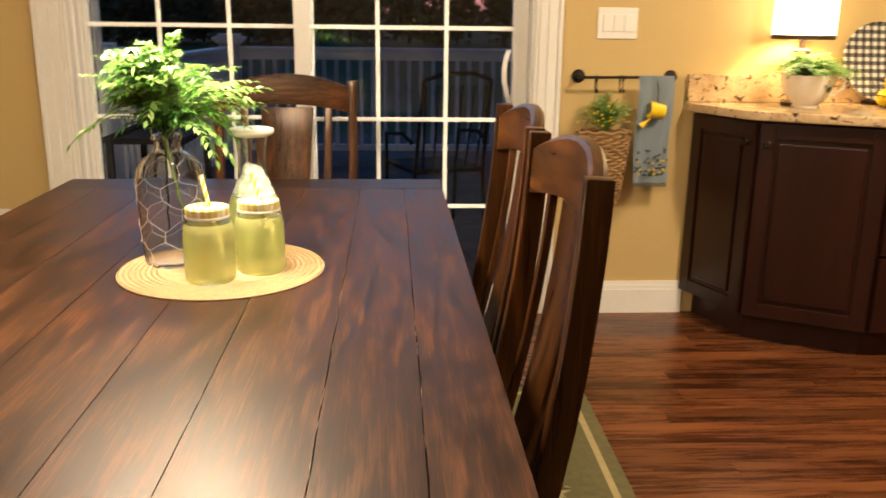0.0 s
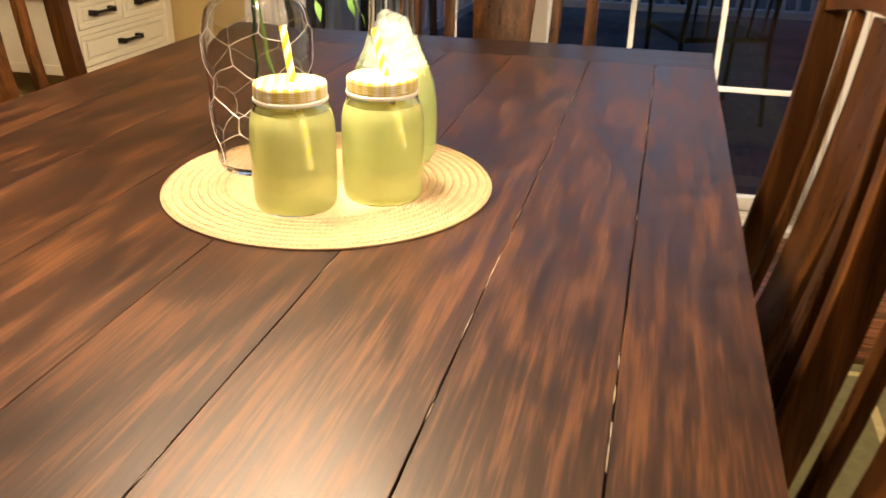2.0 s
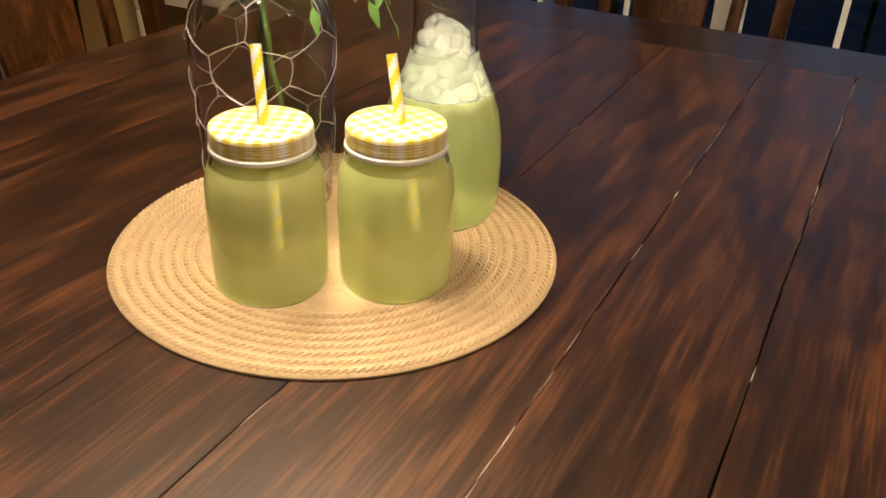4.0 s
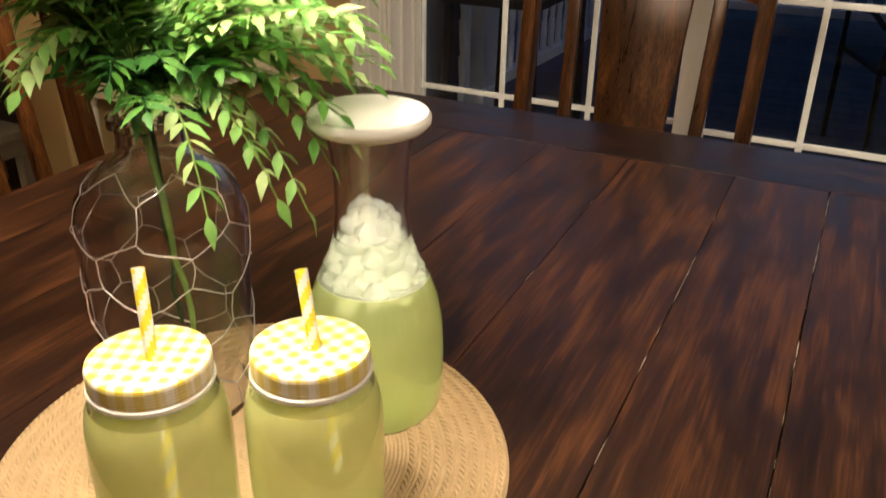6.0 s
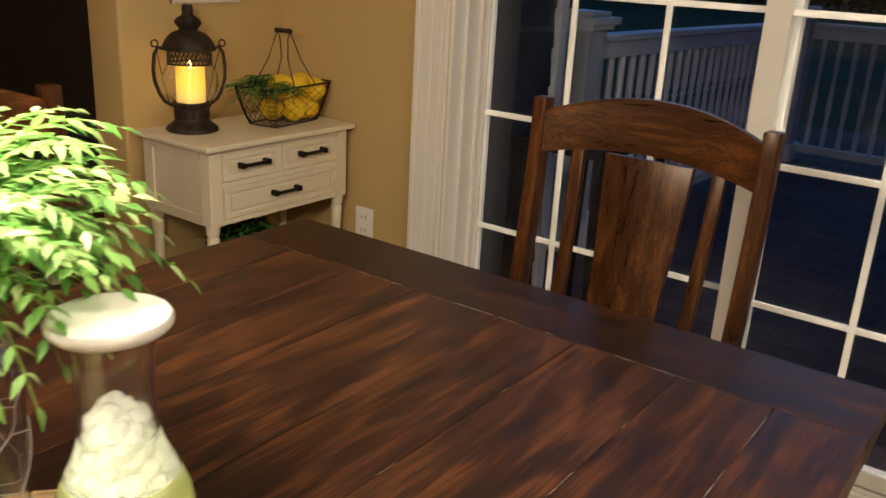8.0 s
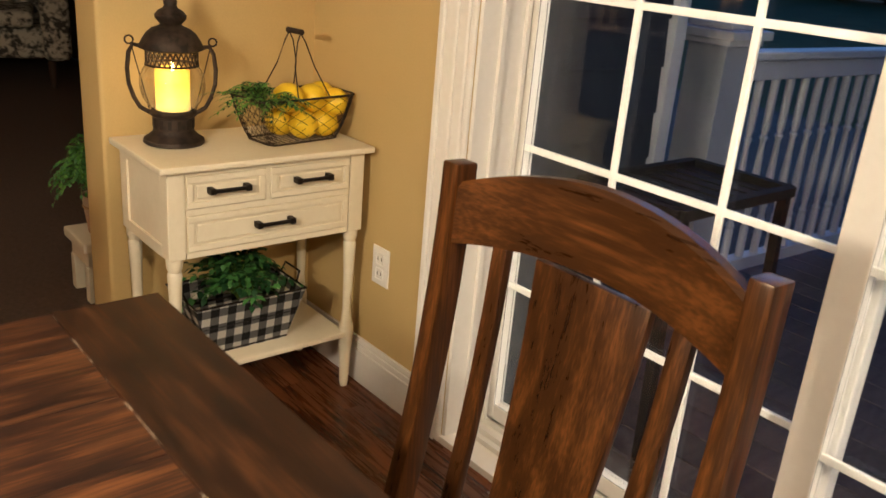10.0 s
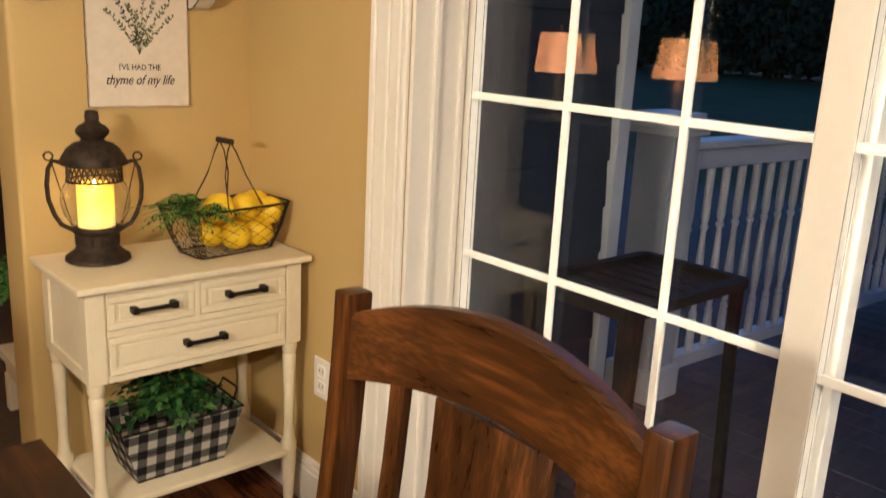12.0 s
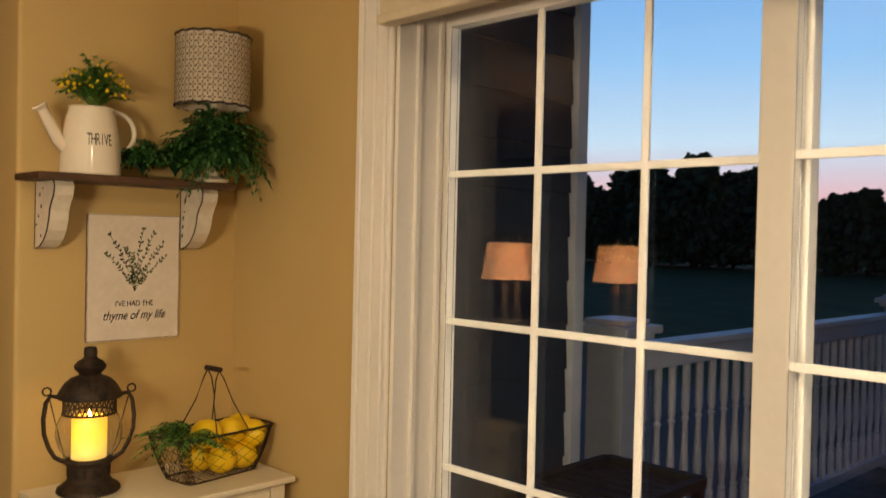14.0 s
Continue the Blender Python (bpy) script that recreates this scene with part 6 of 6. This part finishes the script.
part("corner_board", boxed(-1.236, -1.200, 2.940, 3.0, -0.15, 3.4, 0.003), M["porch_white"], bump_out, "white corner board")
part("corner_board", boxed(-1.37, -1.235, 2.971, 3.0, -0.15, 3.4, 0.003), M["porch_white"], bump_out)


# white newel shafts, with their shaded look put into a grey base colour
M["newel"] = mat("shaded_white_paint", (0.30, 0.31, 0.34), (0.25, 0.26, 0.29), 6, rough=0.55, bump=0.08)


def newel(x, y):
    n = thing("newel_post", "white square porch newel post with a moulded cap", "post", (x, y, -0.135), group="porch railing posts")
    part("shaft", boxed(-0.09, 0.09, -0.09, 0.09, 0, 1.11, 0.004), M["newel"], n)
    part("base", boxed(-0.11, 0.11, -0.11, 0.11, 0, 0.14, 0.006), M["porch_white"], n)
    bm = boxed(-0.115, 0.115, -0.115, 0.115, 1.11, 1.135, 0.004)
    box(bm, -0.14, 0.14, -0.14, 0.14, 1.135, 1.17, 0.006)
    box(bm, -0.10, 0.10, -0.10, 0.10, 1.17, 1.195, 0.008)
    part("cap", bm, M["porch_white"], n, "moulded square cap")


BAL = [(0.019, 0.0), (0.019, 0.14), (0.014, 0.15), (0.020, 0.165), (0.012, 0.185), (0.017, 0.24), (0.021, 0.32), (0.017, 0.42), (0.012, 0.54), (0.020, 0.56), (0.012, 0.575), (0.019, 0.60), (0.019, 0.82)]


def railing(x0, y0, x1, y1):
    d = Vector((x1 - x0, y1 - y0, 0))
    ln = d.length
    r = thing("porch_railing", "white porch railing with turned balusters", "railing", (x0, y0, -0.135), math.degrees(math.atan2(d.y, d.x)), "porch railings")
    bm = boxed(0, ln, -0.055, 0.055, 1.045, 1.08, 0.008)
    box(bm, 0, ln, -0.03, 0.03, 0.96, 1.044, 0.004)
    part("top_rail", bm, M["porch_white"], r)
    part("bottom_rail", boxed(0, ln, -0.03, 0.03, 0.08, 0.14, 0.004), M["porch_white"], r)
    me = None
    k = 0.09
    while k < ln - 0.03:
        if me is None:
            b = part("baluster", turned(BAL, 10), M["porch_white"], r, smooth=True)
            me = b.data
        else:
            b = new("baluster", me)
            b.parent = r
        b.location = (k, 0, 0.14)
        k += 0.118


newel(-1.45, 3.60)
railing(-1.43, 3.69, -1.30, 6.80)
newel(-1.30, 6.90)
railing(-1.20, 6.90, 2.4, 6.90)
newel(2.5, 6.90)
railing(2.6, 6.90, 4.9, 6.90)

# metal patio table and chair
pt = thing("patio_table", "black metal patio side table on the porch", "table", (-0.84, 2.62, -0.165))
bm = bmesh.new()
for a, b in (((-0.17, -0.27), (0.17, -0.27)), ((0.17, -0.27), (0.17, 0.27)), ((0.17, 0.27), (-0.17, 0.27)), ((-0.17, 0.27), (-0.17, -0.27))):
    sweep(bm, [(a[0], a[1], 0.83), (b[0], b[1], 0.83)], 0.03, 0.03, (0, 0, 1))
part("top_frame", bm, M["patio"], pt)
for k in range(8):
    part("slat", boxed(-0.16, 0.16, -0.25 + k * 0.064, -0.205 + k * 0.064, 0.815, 0.825), M["patio"], pt)
for x in (-0.16, 0.16):
    for y in (-0.26, 0.26):
        bm = bmesh.new()
        sweep(bm, [(x, y, 0.82), (x, y, 0.70), (x * 1.15, y * 1.05, 0.0)], 0.028, 0.028, (1, 0, 0))
        part("leg", bm, M["patio"], pt)
pc = thing("patio_chair", "black metal patio chair on the porch", "chair", (0.55, 3.9, -0.135), 200)
part("seat", boxed(-0.24, 0.24, -0.24, 0.24, 0.42, 0.45, 0.01), M["patio"], pc)
for s in (-1, 1):
    bm = bmesh.new()
    tube(bm, [(s * 0.24, -0.24, 0), (s * 0.25, -0.22, 0.42), (s * 0.26, -0.20, 0.63), (s * 0.26, 0.10, 0.66), (s * 0.25, 0.24, 0.62)], 0.013, 8)
    part("arm", bm, M["patio"], pc)
    bm = bmesh.new()
    tube(bm, [(s * 0.23, 0.30, 0), (s * 0.23, 0.24, 0.43), (s * 0.22, 0.36, 1.0)], 0.013, 8)
    part("back_post", bm, M["patio"], pc)
for k in range(6):
    x = -0.18 + k * 0.072
    bm = bmesh.new()
    tube(bm, [(x, 0.245, 0.45), (x * 1.1, 0.34, 0.97)], 0.007, 6)
    part("back_rod", bm, M["patio"], pc)
bm = bmesh.new()
tube(bm, [(-0.22, 0.36, 1.0), (-0.1, 0.37, 1.04), (0.1, 0.37, 1.04), (0.22, 0.36, 1.0)], 0.013, 8)
part("back_rail", bm, M["patio"], pc)

# far trees: trunks with crowns of many small leaf clumps
random.seed(8)


def tree_mesh(h, spread, seed):
    random.seed(seed)
    crown = bmesh.new()
    n = 900
    for k in range(n):
        a = random.uniform(0, 6.283)
        t = random.random() ** 0.75
        z = h * (0.05 + 0.95 * t)
        wide = spread * (0.35 + 0.65 * math.sin(math.pi * min(1, 0.12 + 0.88 * t) ** 0.8)) * (0.8 + 0.35 * noise.noise((seed, a * 1.3, z * 0.5)))
        rr = wide * math.sqrt(random.random())
        c = Vector((rr * math.cos(a), rr * math.sin(a), z + 0.5 * noise.noise((a, z, seed))))
        s = random.uniform(0.22, 0.55) * h / 9
        q = Euler((random.uniform(0, 6), random.uniform(0, 6), random.uniform(0, 6))).to_matrix()
        vs = [crown.verts.new(c + q @ Vector(p) * s) for p in ((-1, -0.4, 0), (0.2, -0.7, 0.2), (1, 0.1, 0), (0.3, 0.8, -0.2), (-0.6, 0.5, 0.15))]
        crown.faces.new(vs)
    trunk = bmesh.new()
    tube(trunk, [(0, 0, -0.2), (0.05, 0, h * 0.3), (0.1, 0.05, h * 0.75)], 0.22 * h / 9, 8, taper=0.3)
    for k in range(5):
        a = k * 1.26
        tube(trunk, [(0.05, 0, h * (0.25 + 0.08 * k)), (math.cos(a) * spread * 0.5, math.sin(a) * spread * 0.5, h * (0.45 + 0.08 * k))], 0.08 * h / 9, 6, taper=0.4)
    return mesh_of("trunk", trunk, M["bark"]), mesh_of("crown", crown, M["foliage"])


kinds = [tree_mesh(8.5, 3.6, 3), tree_mesh(7.0, 3.2, 4), tree_mesh(9.5, 3.4, 5)]
random.seed(9)


def tree(x, y, s, k):
    t = thing("tree", "dark broadleaf tree against the evening sky", "tree", (x, y, -0.55), random.uniform(0, 360), "trees beyond the lawn")
    for name, me in zip(("trunk", "crown"), kinds[k]):
        o = new(name, me)
        o.parent = t
    t.scale = (s, s, s)


for k in range(62):
    tree(-66 + k * 0.96 + random.uniform(-0.6, 0.6), 58 + (k % 2) * 5 + random.uniform(-2, 2), random.uniform(0.80, 0.86) * (1.0 if k < 44 else 0.70), k % 3)
for k in range(44):
    tree(-10 + k * 2.2 + random.uniform(-0.8, 0.8), 60 + (k % 2) * 5 + random.uniform(-2, 2), random.uniform(0.60, 0.75), k % 3)

# ---- adjoining living room ----
M["floral"] = mat("dark_floral_fabric", (0.46, 0.42, 0.34), (0.045, 0.043, 0.040), 15, rough=0.9, bump=0.2, fine=38, mix=0.2)
ac = thing("armchair", "dark floral upholstered armchair on brown carpet", "armchair", (-6.55, 2.05, 0.0), 75)
part("seat", boxed(-0.36, 0.36, -0.40, 0.34, 0.22, 0.44, 0.05, 3), M["floral"], ac, smooth=True)
part("cushion", boxed(-0.30, 0.30, -0.44, 0.24, 0.44, 0.56, 0.05, 3), M["floral"], ac, "pale seat cushion", smooth=True)
part("back", boxed(-0.40, 0.40, 0.26, 0.46, 0.22, 0.98, 0.07, 3), M["floral"], ac, smooth=True)
for s in (-1, 1):
    part("arm", boxed(s * 0.44 - 0.10, s * 0.44 + 0.10, -0.40, 0.36, 0.20, 0.66, 0.07, 3), M["floral"], ac, smooth=True)
    for y in (-0.33, 0.36):
        part("leg", turned([(0, 0), (0.02, 0), (0.03, 0.20), (0, 0.20)], 12, (s * 0.40, y, 0)), M["lamp_dark"], ac, smooth=True)
st = thing("plant_stand", "small white painted plant stand behind the wall", "stand", (-2.36, 1.460, 0.0))
part("top", boxed(-0.11, 0.11, -0.11, 0.11, 0.19, 0.225, 0.008), M["console"], st)
part("apron", boxed(-0.09, 0.09, -0.09, 0.09, 0.13, 0.189), M["console"], st)
for x in (-0.075, 0.075):
    for y in (-0.075, 0.075):
        part("leg", boxed(x - 0.02, x + 0.02, y - 0.02, y + 0.02, 0, 0.1295, 0.003), M["console"], st)
M["burlap"] = mat("burlap_wrap", (0.42, 0.28, 0.19), (0.32, 0.20, 0.13), 60, rough=0.95, bump=0.5, fine=300)
pp = thing("plant_pot", "burlap wrapped plant pot tied with twine", "pot", (-2.36, 1.455, 0.2255))
part("wrap", turned([(0, 0), (0.050, 0.0), (0.060, 0.08), (0.066, 0.135), (0.060, 0.135), (0.050, 0.10), (0, 0.10)], 24), M["burlap"], pp, smooth=True)
bm = bmesh.new()
tube(bm, [(0.063 * math.cos(a * math.pi / 10), 0.063 * math.sin(a * math.pi / 10), 0.095) for a in range(20)], 0.004, 6, True)
part("twine", bm, M["straw_weave"], pp, smooth=True)
random.seed(71)
bush("leafy_plant", "round green boxwood plant in the wrapped pot", (-2.36, 1.415, 0.370), 170, 0.125, 0.20, 0.11, 0.022, 1, pairs=9, broad=0.5, mats=[M["leaf_a"], DARK[0], M["leaf_a"], M["stem"], DARK[0]])

# sideboard with two table lamps
sb = thing("sideboard", "long dark painted sideboard with two lamps on it", "sideboard", (-3.05, -1.12, 0.0), -35)
part("body", boxed(-0.80, 0.80, -0.24, 0.22, 0.10, 0.77, 0.004), M["navy"], sb)
part("top", boxed(-0.83, 0.83, -0.27, 0.24, 0.7705, 0.80, 0.005), M["navy"], sb)
part("plinth", boxed(-0.77, 0.77, -0.22, 0.20, 0.0, 0.0995), M["navy"], sb)
for k in range(4):
    part("door", boxed(-0.78 + k * 0.39, -0.41 + k * 0.39, 0.2205, 0.236, 0.13, 0.75, 0.004), M["navy"], sb)
M["linen_lit"] = leafy(mat("lit_linen_shade", (0.72, 0.56, 0.42), (0.66, 0.50, 0.37), 60, rough=0.9, emit=(1.0, 0.47, 0.20), power=6.5, fine=300), 0.5)
for k, (x, y) in enumerate(((-3.243, -0.90), (-2.625, -1.335))):
    t = thing("table_lamp", "lit table lamp with a linen shade on the sideboard", "lamp", (x, y, 0.8005), 0, "sideboard lamps")
    part("base", turned([(0, 0), (0.07, 0.0), (0.072, 0.015), (0.025, 0.03), (0.018, 0.06), (0.032, 0.10), (0.020, 0.14), (0.016, 0.20), (0.028, 0.24), (0.014, 0.27), (0.010, 0.33), (0, 0.33)], 24), M["distress"], t, "turned whitewashed base", True)
    part("shade", turned([(0.162, 0.305), (0.128, 0.555), (0.126, 0.555), (0.160, 0.305)], 36, closed=True), M["linen_lit"], t, "glowing linen shade", True)
    part("finial", turned([(0, 0.545), (0.008, 0.555), (0.014, 0.592), (0.010, 0.606), (0, 0.61)], 12), M["plastic"], t, smooth=True)

# ---- floor boards ----
random.seed(11)
shared = {}
x_lim = (-1.835, 4.6)
BW = 0.083


def board_mesh(length):
    key = round(length, 2)
    if key not in shared:
        bm = bmesh.new()
        box(bm, -length / 2 + 0.0006, length / 2 - 0.0006, -BW / 2 + 0.0007, BW / 2 - 0.0007, -0.012, 0)
        shared[key] = mesh_of("floor_board", bm, M["floor"])
    return shared[key]


rest = bmesh.new()
count = 0
y = 1.90
while y > -2.6:
    x = x_lim[0] - random.choice((0.1, 0.3, 0.5, 0.7))
    while x < x_lim[1]:
        ln = random.choice((0.7, 0.9, 1.1, 1.3, 1.6))
        a, b = max(x, x_lim[0]), min(x + ln, x_lim[1])
        if b - a > 0.05:
            near = (y > 0.0 and a < 2.9)
            if near and count < 290:
                ob = new("floor_board", board_mesh(round(b - a, 2)))
                ob.location = ((a + b) / 2, y - BW / 2, 0)
                ob.parent = floor
                count += 1
            else:
                box(rest, a + 0.0006, b - 0.0006, y - BW + 0.0007, y - 0.0007, -0.012, 0)
        x += ln
    y -= BW
tagged(part("floor_boards_beyond", rest, M["floor"], floor), "", "", "", "stuff")
